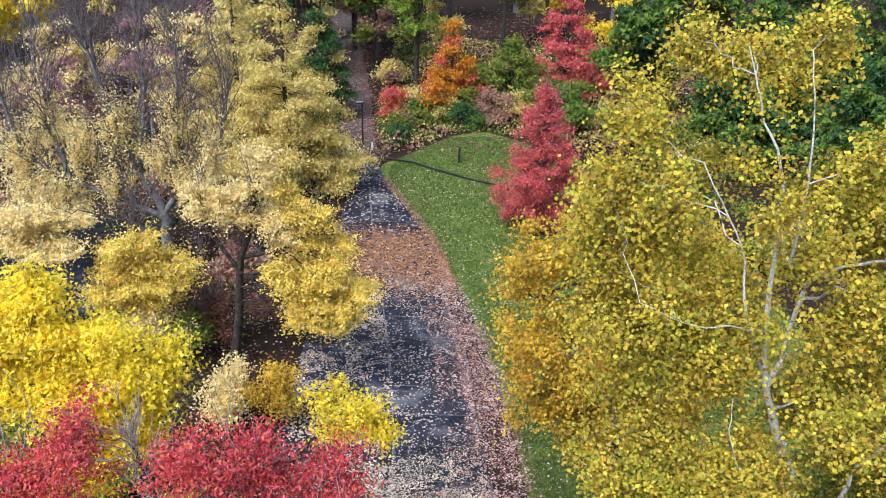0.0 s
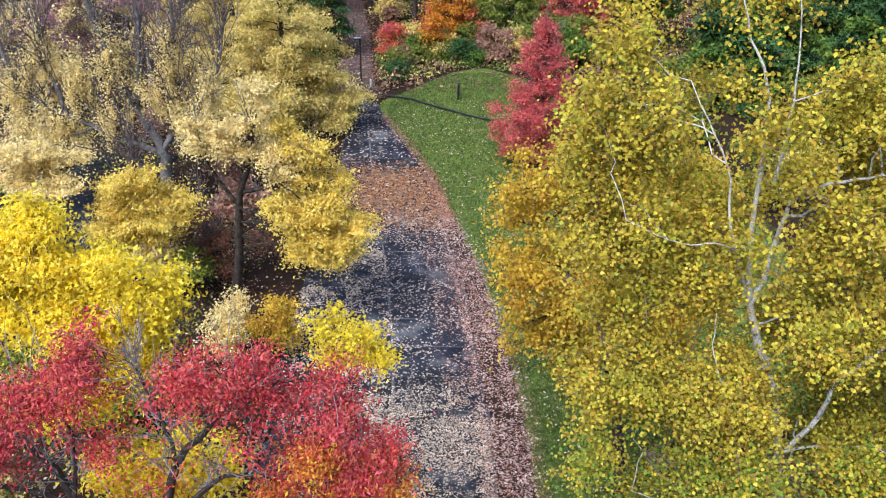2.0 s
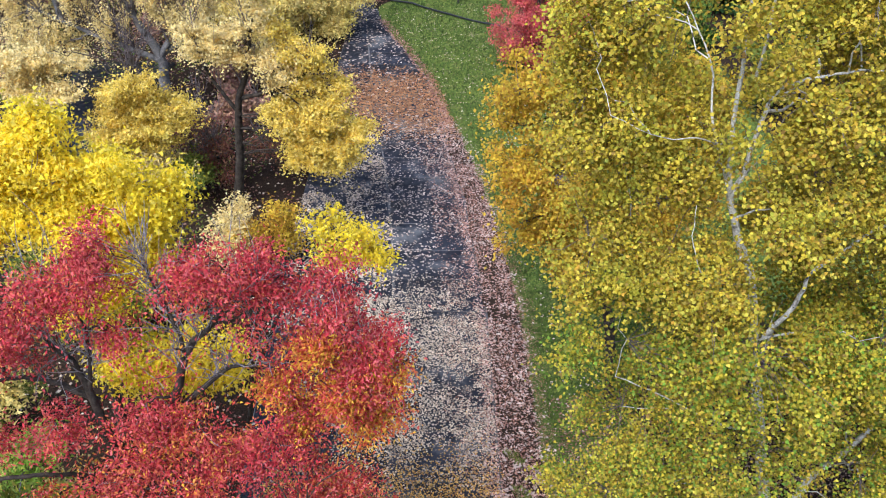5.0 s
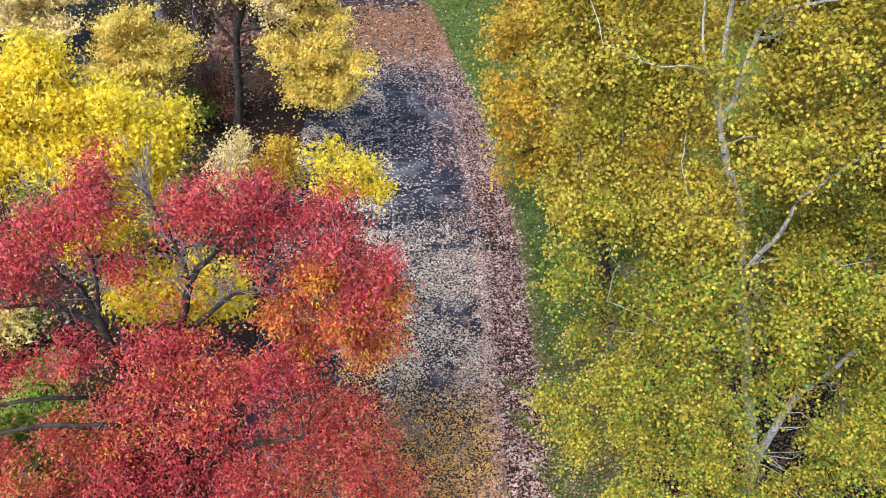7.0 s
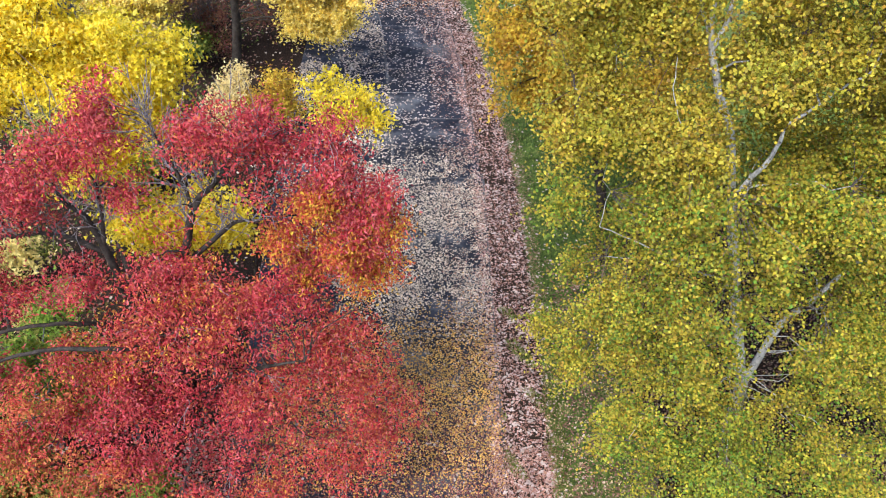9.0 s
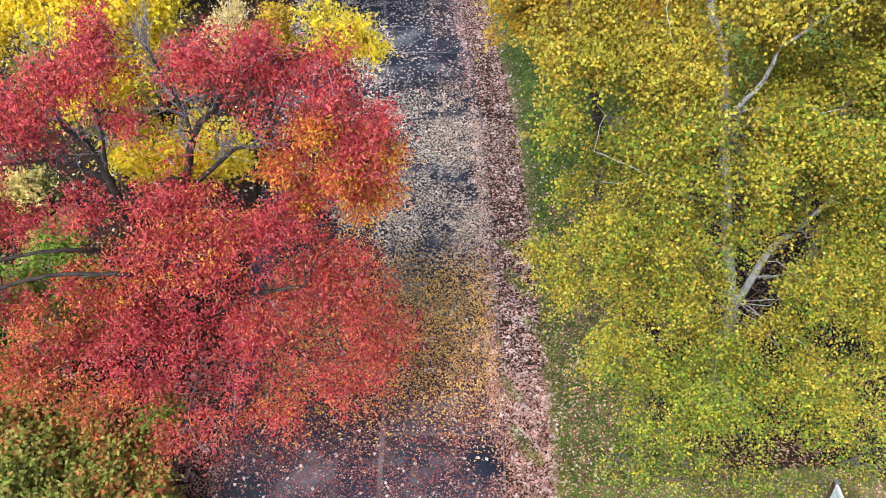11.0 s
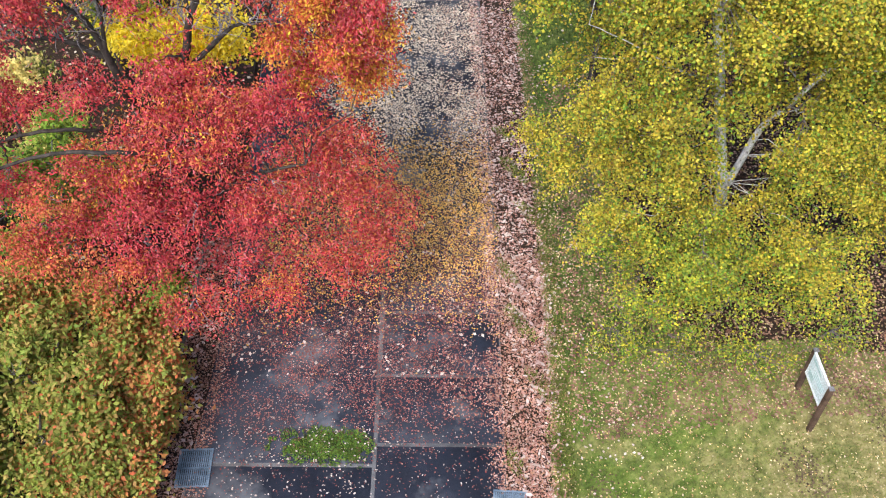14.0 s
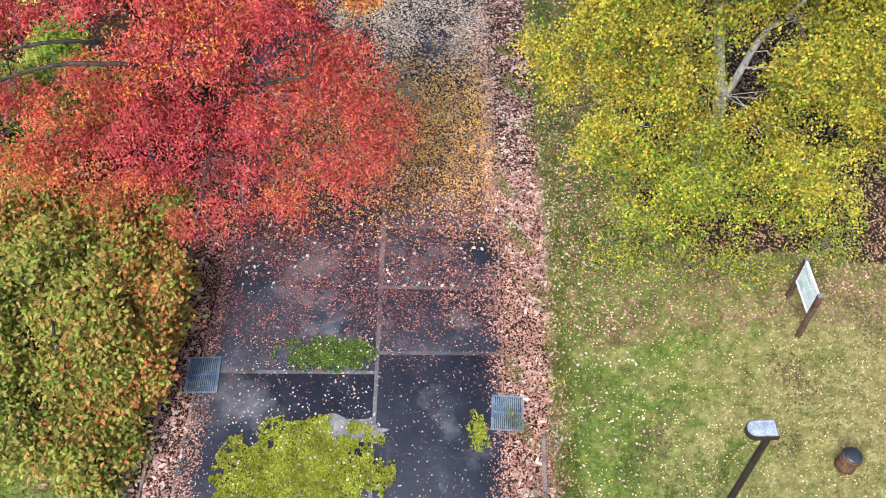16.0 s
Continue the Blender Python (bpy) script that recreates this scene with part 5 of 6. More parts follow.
def undergrowth(name, label, n, x0, x1, y0, y1, tall, size, mats):
    """Low leafy growth on the ground, in drifts."""
    x, y = rng.uniform(x0, x1, n), rng.uniform(y0, y1, n)
    keep = (lawn_mask(x, y) < 0.3) & (np.abs(x - np.interp(y, path_y, path_c)) > np.interp(y, path_y, path_w) + 0.3) & (x < at_y(E_LEFT, y) - 0.6) | (lawn_mask(x, y) < 0.3) & (y > 53) & (x > np.interp(y, path_y, path_c + path_w) + 0.3)
    x, y = x[keep], y[keep]
    drift = np.array([noise.noise((a * 0.35, b * 0.35, 1.7)) for a, b in zip(x, y)])
    z = height(x, y) + tall * rng.uniform(0, 1, len(x)) * np.clip(0.6 + drift * 1.4, 0.05, 1.4)
    v, q = leaf_quads(np.stack([x, y, z], 1), size, (0, 0, 0.2), 1.0, 0.7)
    slot = np.clip(((drift + 0.5) * len(mats)).astype(int) + rng.integers(-1, 2, len(x)), 0, len(mats) - 1)
    tagged(new(name, mesh_from(name, v, q, mats, slot)), label, "undergrowth", kind="stuff")


undergrowth("undergrowth", "olive and green undergrowth at the foot of the wood", 32000, -6, 30, 53, 84, 0.9, 0.22, [L_green, L_lime, L_larch, L_brown])
undergrowth("undergrowth", "brown and green undergrowth below the trees by the car park", 15000, -26, -6, 13, 52, 0.45, 0.11, [L_brown, L_larch, L_lime, L_green])

tree("shrub", (-9.0, 9.2, H(-9.0, 9.2) - 0.05), "fresh green shrub with a broken grey stem below the red tree",
     [([(-9.0, 9.2, 0), (-8.8, 9.2, 1.6), (-8.4, 9.2, 3.2)], 0.06, 0.02), ([(-9.0, 9.2, 0.2), (-9.8, 9.0, 2.4), (-10.6, 8.8, 3.8)], 0.05, 0.02), ([(-7.2, 9.4, 0.2), (-7.0, 9.3, 2.2), (-6.8, 9.2, 3.9)], 0.05, 0.03)],
     [(-8.4, 9.3, 3.2, 0.7, 0.6, 0.5, 0), (-9.4, 9.1, 3.4, 0.8, 0.7, 0.6, 0), (-8.9, 8.9, 2.2, 0.8, 0.7, 0.6, 0), (-10.6, 8.9, 3.4, 0.8, 0.8, 0.6, 0), (-7.8, 9.0, 1.8, 0.6, 0.6, 0.5, 0), (-6.9, 9.2, 2.6, 0.4, 0.4, 0.4, 0), (-8.8, 7.6, 2.4, 0.6, 0.6, 0.4, 0), (-9.5, 7.7, 2.6, 0.6, 0.5, 0.4, 0), (-7.7, 9.9, 2.6, 0.7, 0.6, 0.5, 0), (-9.3, 11.2, 2.6, 0.8, 0.7, 0.5, 0), (-6.0, 7.2, 2.0, 0.4, 0.4, 0.3, 0)],
     M_bark_grey, [L_fresh], density=200, size=0.1, limb_r=0.03, category="shrub", clump=0.13, per=18)

# ---- kerbs, drains and patches on the drive ----
M_metal = surface("galvanised_iron", (0.14, 0.21, 0.28), (0.28, 0.38, 0.48), 4, 60, 0.45, 0.2, 0.5)
M_metal.node_tree.nodes["Principled BSDF"].inputs["Metallic"].default_value = 0.6
M_pit = surface("drain_pit", (0.01, 0.012, 0.014), (0.03, 0.03, 0.035), 4, 30)
M_kerb = surface("kerb_stone", (0.13, 0.10, 0.09), (0.28, 0.23, 0.21), 3, 40, 0.9, 0.5)
M_wood = surface("brown_post", (0.05, 0.03, 0.02), (0.13, 0.08, 0.055), 5, 60, 0.75, 0.4)
M_bronze = surface("bronze_paint", (0.018, 0.014, 0.012), (0.035, 0.028, 0.024), 6, 80, 0.5, 0.1)
M_panel = surface("panel_print", (0.60, 0.72, 0.76), (0.76, 0.82, 0.84), 3, 30, 0.35, 0.05, 0.5)
M_frame = surface("panel_frame", (0.55, 0.58, 0.60), (0.72, 0.74, 0.75), 4, 40, 0.5, 0.1)
M_print = surface("panel_ink", (0.36, 0.52, 0.52), (0.50, 0.64, 0.64), 6, 40, 0.5, 0.05)
M_lens = surface("lamp_top", (0.22, 0.26, 0.32), (0.46, 0.52, 0.60), 7, 60, 0.35, 0.1, 0.5)
M_barrel = surface("barrel_wood", (0.09, 0.045, 0.025), (0.22, 0.12, 0.07), 5, 50, 0.8, 0.4)
M_black = surface("black_plastic", (0.012, 0.014, 0.018), (0.03, 0.034, 0.045), 5, 60, 0.4, 0.1, 0.5)


def kerb(x_of, y0, y1, step, tall, wide, label):
    k = thing("kerb", (0, 0, 0), label, "kerb", kind="structure")
    y = y0
    while y < y1:
        xa, xb = x_of(y), x_of(y + step)
        bm = bmesh.new()
        turn = math.degrees(math.atan2(-(xb - xa), step))
        box(bm, (wide, step - 0.012, tall + 0.15), pose((xa + xb) / 2 + rng.normal(0, 0.006), y + step / 2, tall / 2 - 0.075 + rng.normal(0, 0.006), 0, 0, turn + rng.normal(0, 0.3)), 0.012)
        part("kerb_stone", bm, M_kerb, k)
        y += step
    return k


kerb(lambda y: -5.97 + 0.002 * y, -6, 11.5, 1.2, 0.07, 0.07, "low weathered stone kerb half buried in fallen leaves")
kerb(lambda y: 2.24 + 0.02 * y, -6, 2.4, 1.2, 0.08, 0.09, "low weathered stone kerb at the edge of the lawn")


def drain(x, y, w, d, turn, label):
    g = thing("drain_grate", (x, y, 0.004), label, "drain", "drain grates")
    g.rotation_euler = (0, 0, radians(turn))
    bm = bmesh.new()
    box(bm, (w, d, 0.012), pose(0, 0, 0.0))
    part("pit", bm, M_pit, g)
    for sx, sy, a, c in ((0, d / 2 - 0.02, w, 0.04), (0, -d / 2 + 0.02, w, 0.04), (w / 2 - 0.02, 0, 0.04, d - 0.08), (-w / 2 + 0.02, 0, 0.04, d - 0.08)):
        bm = bmesh.new()
        box(bm, (a, c, 0.03), pose(sx, sy, 0.012), 0.004)
        part("rim", bm, M_metal, g)
    n = 15
    for i in range(n):
        bm = bmesh.new()
        box(bm, (0.026, d - 0.1, 0.022), pose(-w / 2 + 0.06 + (w - 0.12) * i / (n - 1), 0, 0.014), 0.003)
        part("bar", bm, M_metal, g)
    bm = bmesh.new()
    box(bm, (w - 0.1, 0.03, 0.02), pose(0, 0, 0.017), 0.003)
    part("cross_bar", bm, M_metal, g)


drain(-5.12, 3.76, 0.72, 0.86, 2, "blue-grey slotted iron drain grate beside the kerb, with leaves on it")
drain(1.56, 2.92, 0.70, 0.80, -3, "blue-grey slotted iron drain grate at the lawn side of the drive")


M_moss_dark = surface("moss_dark", (0.03, 0.045, 0.012), (0.10, 0.13, 0.025), 5, 45, 0.95, 0.9, 0.1, third=(0.05, 0.04, 0.03))


def patch(name, cx, cy, rx, ry, mat, label, category, tall=0.03, tufts=0, seed=0.0, edge=0.42):
    """A low irregular mound lying on the drive."""
    V, n = [(cx, cy, 0.004 + tall)], 56
    rings = (0.35, 0.7, 0.92, 1.0)
    for k, s in enumerate(rings):
        for i in range(n):
            a = 2 * math.pi * i / n
            w = 1 + edge * (noise.noise((math.cos(a) * 1.6 + seed, math.sin(a) * 1.6, seed)) * 1.4 + 0.5 * noise.noise((math.cos(a) * 6 + seed, math.sin(a) * 6, 3)))
            c, q = math.cos(a), math.sin(a)
            m = max(abs(c), abs(q)) ** 0.25
            V.append((cx + rx * s * w * c / m, cy + ry * s * w * q / m, 0.004 + tall * (1 - s ** 3) + 0.3 * tall * noise.noise((c * s * 5, q * s * 5, seed))))
    tri = [(0, 1 + i, 1 + (i + 1) % n) for i in range(n)]
    bm = bmesh.new()
    vs = [bm.verts.new(v) for v in V]
    for f in tri:
        bm.faces.new([vs[i] for i in f])
    for k in range(len(rings) - 1):
        for i in range(n):
            a, b = 1 + k * n + i, 1 + k * n + (i + 1) % n
            bm.faces.new([vs[a], vs[a + n], vs[b + n], vs[b]])
    top = thing(name, (0, 0, 0), label, category)
    bmesh.ops.scale(bm, vec=(0.6, 0.6, 1), verts=bm.verts, space=Matrix.Translation((-cx, -cy, 0))) if tufts else None
    part("mat", bm, mat, top)
    if tufts:
        a, s = rng.uniform(0, 2 * math.pi, tufts), np.sqrt(rng.uniform(0, 0.8, tufts))
        s *= 1.22 / np.maximum(np.abs(np.cos(a)), np.abs(np.sin(a))) ** 0.25
        p = np.stack([cx + rx * s * np.cos(a), cy + ry * s * np.sin(a), np.full(tufts, 0.008) + tall * np.clip(0.9 - s ** 3 * 0.8, 0, 1)], 1)
        rag = np.array([noise.noise((u * 2.2, w * 2.2, seed)) + 0.6 * noise.noise((u * 6, w * 6, seed)) for u, w in p[:, :2]])
        p = p[(s + 0.75 * rag < 1.06) & (rag > -0.6)]
        v, q = leaf_quads(p, 0.05, (0, 0, 0.8), 1.0, 0.7)
        tagged(part_mesh("tuft_growth", mesh_from("tuft_growth", v, q, [L_moss if mat is M_moss else L_green]), top), kind="stuff")


L_moss = leaf_material("leaf_moss", [(0.26, 0.32, 0.03), (0.36, 0.39, 0.04), (0.15, 0.21, 0.025), (0.40, 0.40, 0.06)], 0.2, 0.9)
patch("moss_patch", -2.5, 4.28, 1.1, 0.42, M_moss_dark, "dark green moss growing in the joint of the slabs", "moss", 0.02, 3000, 1.0, 0.5)
patch("moss_patch", -2.7, 1.5, 1.75, 1.25, M_moss, "thick yellow-green moss mat on the asphalt", "moss", 0.05, 26000, 4.0, 0.3)
patch("moss_patch", -1.75, 4.25, 0.3, 0.5, M_moss_dark, "small moss cushion beside the centre joint", "moss", 0.02, 300, 7.0)
patch("moss_patch", 0.95, 2.55, 0.25, 0.45, M_moss, "bright moss beside the drain grate", "moss", 0.04, 500, 2.0)
patch("repair_patch", -1.75, 2.5, 0.72, 0.36, M_concrete, "pale worn concrete repair on the drive", "patch", 0.002, 0, 9.0, 0.5)

# ---- sign, lamps, bin, posts ----
def sign(x, y0, y1):
    s = thing("information_sign", (x, (y0 + y1) / 2, H(x, y0)), "white printed board between two brown posts on the grassy bank", "sign")
    s.rotation_euler = (-radians(8), 0, 0)
    L = y1 - y0
    for e in (-1, 1):
        bm = bmesh.new()
        box(bm, (0.1, 0.1, 1.55), pose(0, e * L / 2, 0.55), 0.012)
        post = part("post", bm, M_wood, s)
        bm = bmesh.new()
        box(bm, (0.11, 0.105, 0.02), pose(0.0, e * L / 2, 1.335), 0.006)
        part("post_cap", bm, M_bark_grey, post, "weathered grey cap")
    bm = bmesh.new()
    box(bm, (0.03, L - 0.1, 0.6), pose(-0.02, 0, 1.0), 0.004)
    panel = part("panel", bm, M_panel, s, "pale blue-white printed panel")
    for z in (0.69, 1.31):
        bm = bmesh.new()
        box(bm, (0.055, L - 0.1, 0.035), pose(-0.02, 0, z), 0.006)
        part("frame_bar", bm, M_frame, s)
    for y, z, w, d in ((0.12, 1.2, 0.42, 0.06), (-0.1, 1.08, 0.5, 0.025), (-0.1, 1.02, 0.5, 0.025), (-0.08, 0.96, 0.46, 0.025), (0.2, 0.84, 0.26, 0.14)):
        bm = bmesh.new()
        box(bm, (0.004, w, d), pose(-0.038, y, z))
        part("print_bar", bm, M_print, panel, "pale green printed block")


sign(7.57, 4.13, 5.07)


def head_block(bm, inset, half, z0, z1):
    """A flat lamp head: square at the pole, rounded at the far end."""
    rim = [(0.06 - inset, -half), (0.06 - inset, half)] + [(-0.28 - half * math.sin(a), half * math.cos(a)) for a in np.linspace(0, math.pi, 11)]
    low, high = [bm.verts.new((x, y, z0)) for x, y in rim], [bm.verts.new((x, y, z1)) for x, y in rim]
    bm.faces.new(low[::-1])
    bm.faces.new(high)
    for i in range(len(rim)):
        j = (i + 1) % len(rim)
        bm.faces.new([low[i], low[j], high[j], high[i]])
    bmesh.ops.recalc_face_normals(bm, faces=bm.faces)


def street_lamp(x, y, tall, label, turn, lean=0):
    z = H(x, y)
    s = thing("street_lamp", (x, y, z), label, "lamp", "lamps along the drive")
    s.rotation_euler = (-radians(lean), 0, radians(turn))
    v, q = tube([([(0, 0, -0.1), (0, 0, tall * 0.3), (0, 0, tall)], [0.066, 0.063, 0.058])], 14)
    part_mesh("pole", mesh_from("pole", v, q, [M_bronze], flat=False), s)
    bm = bmesh.new()
    bmesh.ops.create_cone(bm, segments=16, radius1=0.11, radius2=0.075, depth=0.08, cap_ends=True, matrix=pose(0, 0, 0.04))
    part("base_collar", bm, M_bronze, s)
    bm = bmesh.new()
    box(bm, (0.16, 0.05, 0.06), pose(-0.06, 0, tall - 0.05), 0.008)
    part("arm", bm, M_bronze, s)
    bm = bmesh.new()
    head_block(bm, 0.0, 0.15, tall - 0.05, tall + 0.05)
    head = part("head", bm, M_bronze, s)
    bm = bmesh.new()
    head_block(bm, 0.02, 0.13, tall + 0.052, tall + 0.075)
    part("cover", bm, M_lens, head, "pale blue-grey weathered cover")
    bm = bmesh.new()
    box(bm, (0.3, 0.22, 0.02), pose(-0.22, 0, tall - 0.062), 0.006)
    part("lens", bm, M_lens, head)


street_lamp(5.34, 0.36, 3.85, "slim dark bronze lamp post with a flat head on the lawn", 2, 8)
street_lamp(-6.2, 54.2, 3.1, "slim dark lamp post at the far end of the drive", 20)

BX, BY = 7.82, 1.35
bz = H(BX, BY)
bin_ob = thing("litter_bin", (BX, BY, bz), "round brown slatted litter bin with black domed lid on grass", "bin")
bin_ob.scale = (0.78, 0.78, 0.78)
bin_ob.rotation_euler = (-radians(7), 0, 0)
for i in range(18):
    a = 2 * math.pi * i / 18
    bm = bmesh.new()
    box(bm, (0.022, 0.068, 0.6), pose(0.22 * math.cos(a), 0.22 * math.sin(a), 0.32, 0, 0, math.degrees(a)), 0.005)
    part("slat", bm, M_barrel, bin_ob)
bm = bmesh.new()
bmesh.ops.create_cone(bm, segments=24, radius1=0.2, radius2=0.2, depth=0.6, cap_ends=True, matrix=pose(0, 0, 0.31))
part("liner", bm, M_black, bin_ob)
for z in (0.1, 0.54):
    v, q = tube([([(0.236 * math.cos(t), 0.236 * math.sin(t), z) for t in np.linspace(0, 2 * math.pi, 25)], [0.012] * 25)], 5)
    part_mesh("hoop", mesh_from("hoop", v, q, [M_bronze], flat=False), bin_ob)
bm = bmesh.new()
bmesh.ops.create_uvsphere(bm, u_segments=24, v_segments=10, radius=0.225, matrix=Matrix.Translation((0, 0, 0.62)) @ Matrix.Diagonal((1, 1, 0.35, 1)))
bmesh.ops.delete(bm, geom=[v for v in bm.verts if v.co.z < 0.619], context="VERTS")
part("lid", bm, M_black, bin_ob)

for px, py, ph, r, mat, lab in ((0.35, 50.4, 1.05, 0.075, M_black, "short black post on the far lawn"), (-5.5, 53.6, 0.5, 0.06, M_frame, "small pale marker post by the lamp")):
    post = thing("marker_post", (px, py, H(px, py)), lab, "post")
    v, q = tube([([(0, 0, -0.1), (0, 0, ph * 0.5), (0, 0, ph)], [r, r, r * 0.95])], 12)
    part_mesh("shaft", mesh_from("shaft", v, q, [mat], flat=False), post)
    bm = bmesh.new()
    bmesh.ops.create_cone(bm, segments=12, radius1=r * 1.15, radius2=r * 0.6, depth=0.06, cap_ends=True, matrix=pose(0, 0, ph + 0.02))
    part("cap", bm, mat, post)

# Thin dark line over the far drive and lawn, built as a low tube.
pts = np.array([(-7.6, 55.5), (-6.2, 53.7), (-4.6, 51.9), (-2.5, 50.7), (-0.8, 48.8), (1.9, 46.5), (3.4, 45.3), (5.4, 44.2), (9, 42)])
t = np.linspace(0, 8, 60)
cx, cy = np.interp(t, range(9), pts[:, 0]), np.interp(t, range(9), pts[:, 1])
v, q = tube([(np.stack([cx, cy, height(cx, cy) + 0.1 + 0.02 * np.sin(t * 5)], 1), np.full(60, 0.06))], 8)
tagged(new("dark_tube", mesh_from("dark_tube", v, q, [M_black], flat=False)), "thin black tube low across the drive and the lawn", "pipe")

# ---- fallen leaves ----
def top_z(x, y):
    on = (x > at_y(E_LEFT, y)) & (x < at_y(E_RIGHT, y)) & (y < 51)
    return np.where(on, 0.002, height(x, y))


def litter(name, label, n, x0, x1, y0, y1, size, mat, soft=0.0, width=0.7, lift=0.02, clumpy=0.0, rest=0.008):
    """Leaves strewn over the plan between two edges that may follow y; soft fades the far and near ends."""
    y = rng.uniform(y0, y1, n)
    if soft:
        y = y + rng.normal(0, soft, n)
    a = x0(y) if callable(x0) else np.full(n, x0)
    b = x1(y) if callable(x1) else np.full(n, x1)
    x = a + (b - a) * rng.uniform(0, 1, n) + rng.normal(0, 0.08, n)
    if clumpy:
        keep = np.array([noise.noise((p * 0.8, q * 0.8, 3.3)) + 0.5 * noise.noise((p * 2.7, q * 2.7, 8)) for p, q in zip(x, y)]) > rng.normal(-0.25 + clumpy, 0.22, n)
        x, y = x[keep], y[keep]
    clear = ~((np.abs(x + 5.12) < 0.34) & (np.abs(y - 3.76) < 0.4) | (np.abs(x - 1.56) < 0.32) & (np.abs(y - 2.92) < 0.38)) | (rng.uniform(0, 1, len(x)) < 0.08)
    x, y = x[clear], y[clear]
    n = len(x)
    ang = rng.uniform(0, 2 * math.pi, n)
    d = np.stack([np.cos(ang), np.sin(ang), rng.normal(0, 0.08, n)], 1)
    s = np.stack([-np.sin(ang), np.cos(ang), rng.normal(0, 0.12, n)], 1)
    L = size * rng.uniform(0.6, 1.35, n)[:, None]
    W = L * width * 0.5
    p = np.stack([x, y, top_z(x, y) + rest + rng.uniform(0, lift, n)], 1)
    up = np.array([0, 0, 1.0])
    if size < 0.1 or y0 > 30 or name == "wood_litter":
        v = np.stack([p - d * L * 0.5, p + s * W + up * L * 0.05, p + d * L * 0.5, p - s * W + up * L * 0.05], 1).reshape(-1, 3)
        tagged(new(name, mesh_from(name, v, np.arange(4 * n).reshape(-1, 4), [mat])), label, "leaves", kind="stuff")
        return
    v = np.empty((n, 6, 3))
    v[:, 0] = p - d * L * 0.5
    v[:, 1] = p - d * L * 0.12 + s * W + up * L * 0.03
    v[:, 2] = p + d * L * 0.22 + s * W * 0.8 + up * L * 0.05
    v[:, 3] = p + d * L * 0.5 + up * L * 0.03
    v[:, 4] = p + d * L * 0.22 - s * W * 0.8 + up * L * 0.05
    v[:, 5] = p - d * L * 0.12 - s * W + up * L * 0.03
    i = np.arange(n)[:, None] * 6
    q = np.concatenate([i + np.array([[0, 1, 2, 3]]), i + np.array([[0, 3, 4, 5]])])
    tagged(new(name, mesh_from(name, v.reshape(-1, 3), q, [mat])), label, "leaves", kind="stuff")


F_white = leaf_material("fallen_white", [(0.54, 0.45, 0.41), (0.64, 0.56, 0.52), (0.42, 0.33, 0.28), (0.50, 0.43, 0.38)], 0.1)
F_tan = leaf_material("fallen_tan", [(0.52, 0.42, 0.26), (0.44, 0.30, 0.14), (0.60, 0.50, 0.34), (0.36, 0.22, 0.11)], 0.1)
F_straw = leaf_material("fallen_straw", [(0.66, 0.56, 0.30), (0.58, 0.42, 0.18), (0.74, 0.66, 0.44), (0.48, 0.31, 0.12), (0.70, 0.55, 0.22)], 0.1)
F_cream = leaf_material("fallen_cream", [(0.66, 0.57, 0.46), (0.54, 0.44, 0.33), (0.78, 0.70, 0.58), (0.38, 0.28, 0.21)], 0.1)
F_gold = leaf_material("fallen_gold", [(0.74, 0.44, 0.09), (0.80, 0.54, 0.14), (0.48, 0.22, 0.06), (0.74, 0.54, 0.22), (0.62, 0.32, 0.07)], 0.1)
F_pink = leaf_material("fallen_pink", [(0.21, 0.075, 0.07), (0.27, 0.11, 0.10), (0.14, 0.045, 0.042), (0.38, 0.24, 0.20), (0.23, 0.06, 0.055)], 0.1)
F_orange = leaf_material("fallen_orange", [(0.36, 0.17, 0.08), (0.43, 0.23, 0.11), (0.27, 0.11, 0.06), (0.40, 0.26, 0.15)], 0.1)
F_wood = leaf_material("fallen_wood", [(0.16, 0.06, 0.05), (0.22, 0.10, 0.08), (0.10, 0.04, 0.035), (0.28, 0.17, 0.13)], 0.1)
F_earth_shade = leaf_material("fallen_earth_shade", [(0.13, 0.09, 0.055), (0.18, 0.13, 0.08), (0.09, 0.065, 0.04)], 0.1)
F_rose = leaf_material("fallen_rose", [(0.52, 0.35, 0.32), (0.62, 0.48, 0.45), (0.42, 0.23, 0.19), (0.34, 0.16, 0.13), (0.70, 0.59, 0.56)], 0.1)
F_brown = leaf_material("fallen_brown", [(0.22, 0.11, 0.08), (0.30, 0.17, 0.12), (0.15, 0.07, 0.055), (0.37, 0.24, 0.18)], 0.1)
F_drift = leaf_material("fallen_drift", [(0.36, 0.18, 0.14), (0.46, 0.28, 0.23), (0.26, 0.11, 0.09), (0.58, 0.43, 0.38), (0.42, 0.23, 0.14), (0.34, 0.15, 0.11)], 0.1)
left_e, right_e, grass_e = (lambda y: at_y(E_LEFT, y)), (lambda y: at_y(E_RIGHT, y)), (lambda y: at_y(E_GRASS, y))
litter("pale_litter", "pale leaves scattered singly over the wet drive", 1500, left_e, right_e, 6, 33, 0.09, F_white)
litter("far_litter", "pale leaves scattered over the far drive", 900, left_e, right_e, 33, 50, 0.15, F_white)
litter("cream_litter", "dense cream leaves covering the drive", 23000, lambda y: at_y(E_LEFT, y) + 1.6 + 0.8 * np.sin(y), right_e, 13.8, 20.6, 0.058, F_cream, 0.9, clumpy=-0.05)
litter("gold_litter", "dense golden leaves covering the drive", 19000, lambda y: at_y(E_LEFT, y) + 0.6, right_e, 8.6, 13.2, 0.05, F_gold, 0.8, clumpy=0.0)
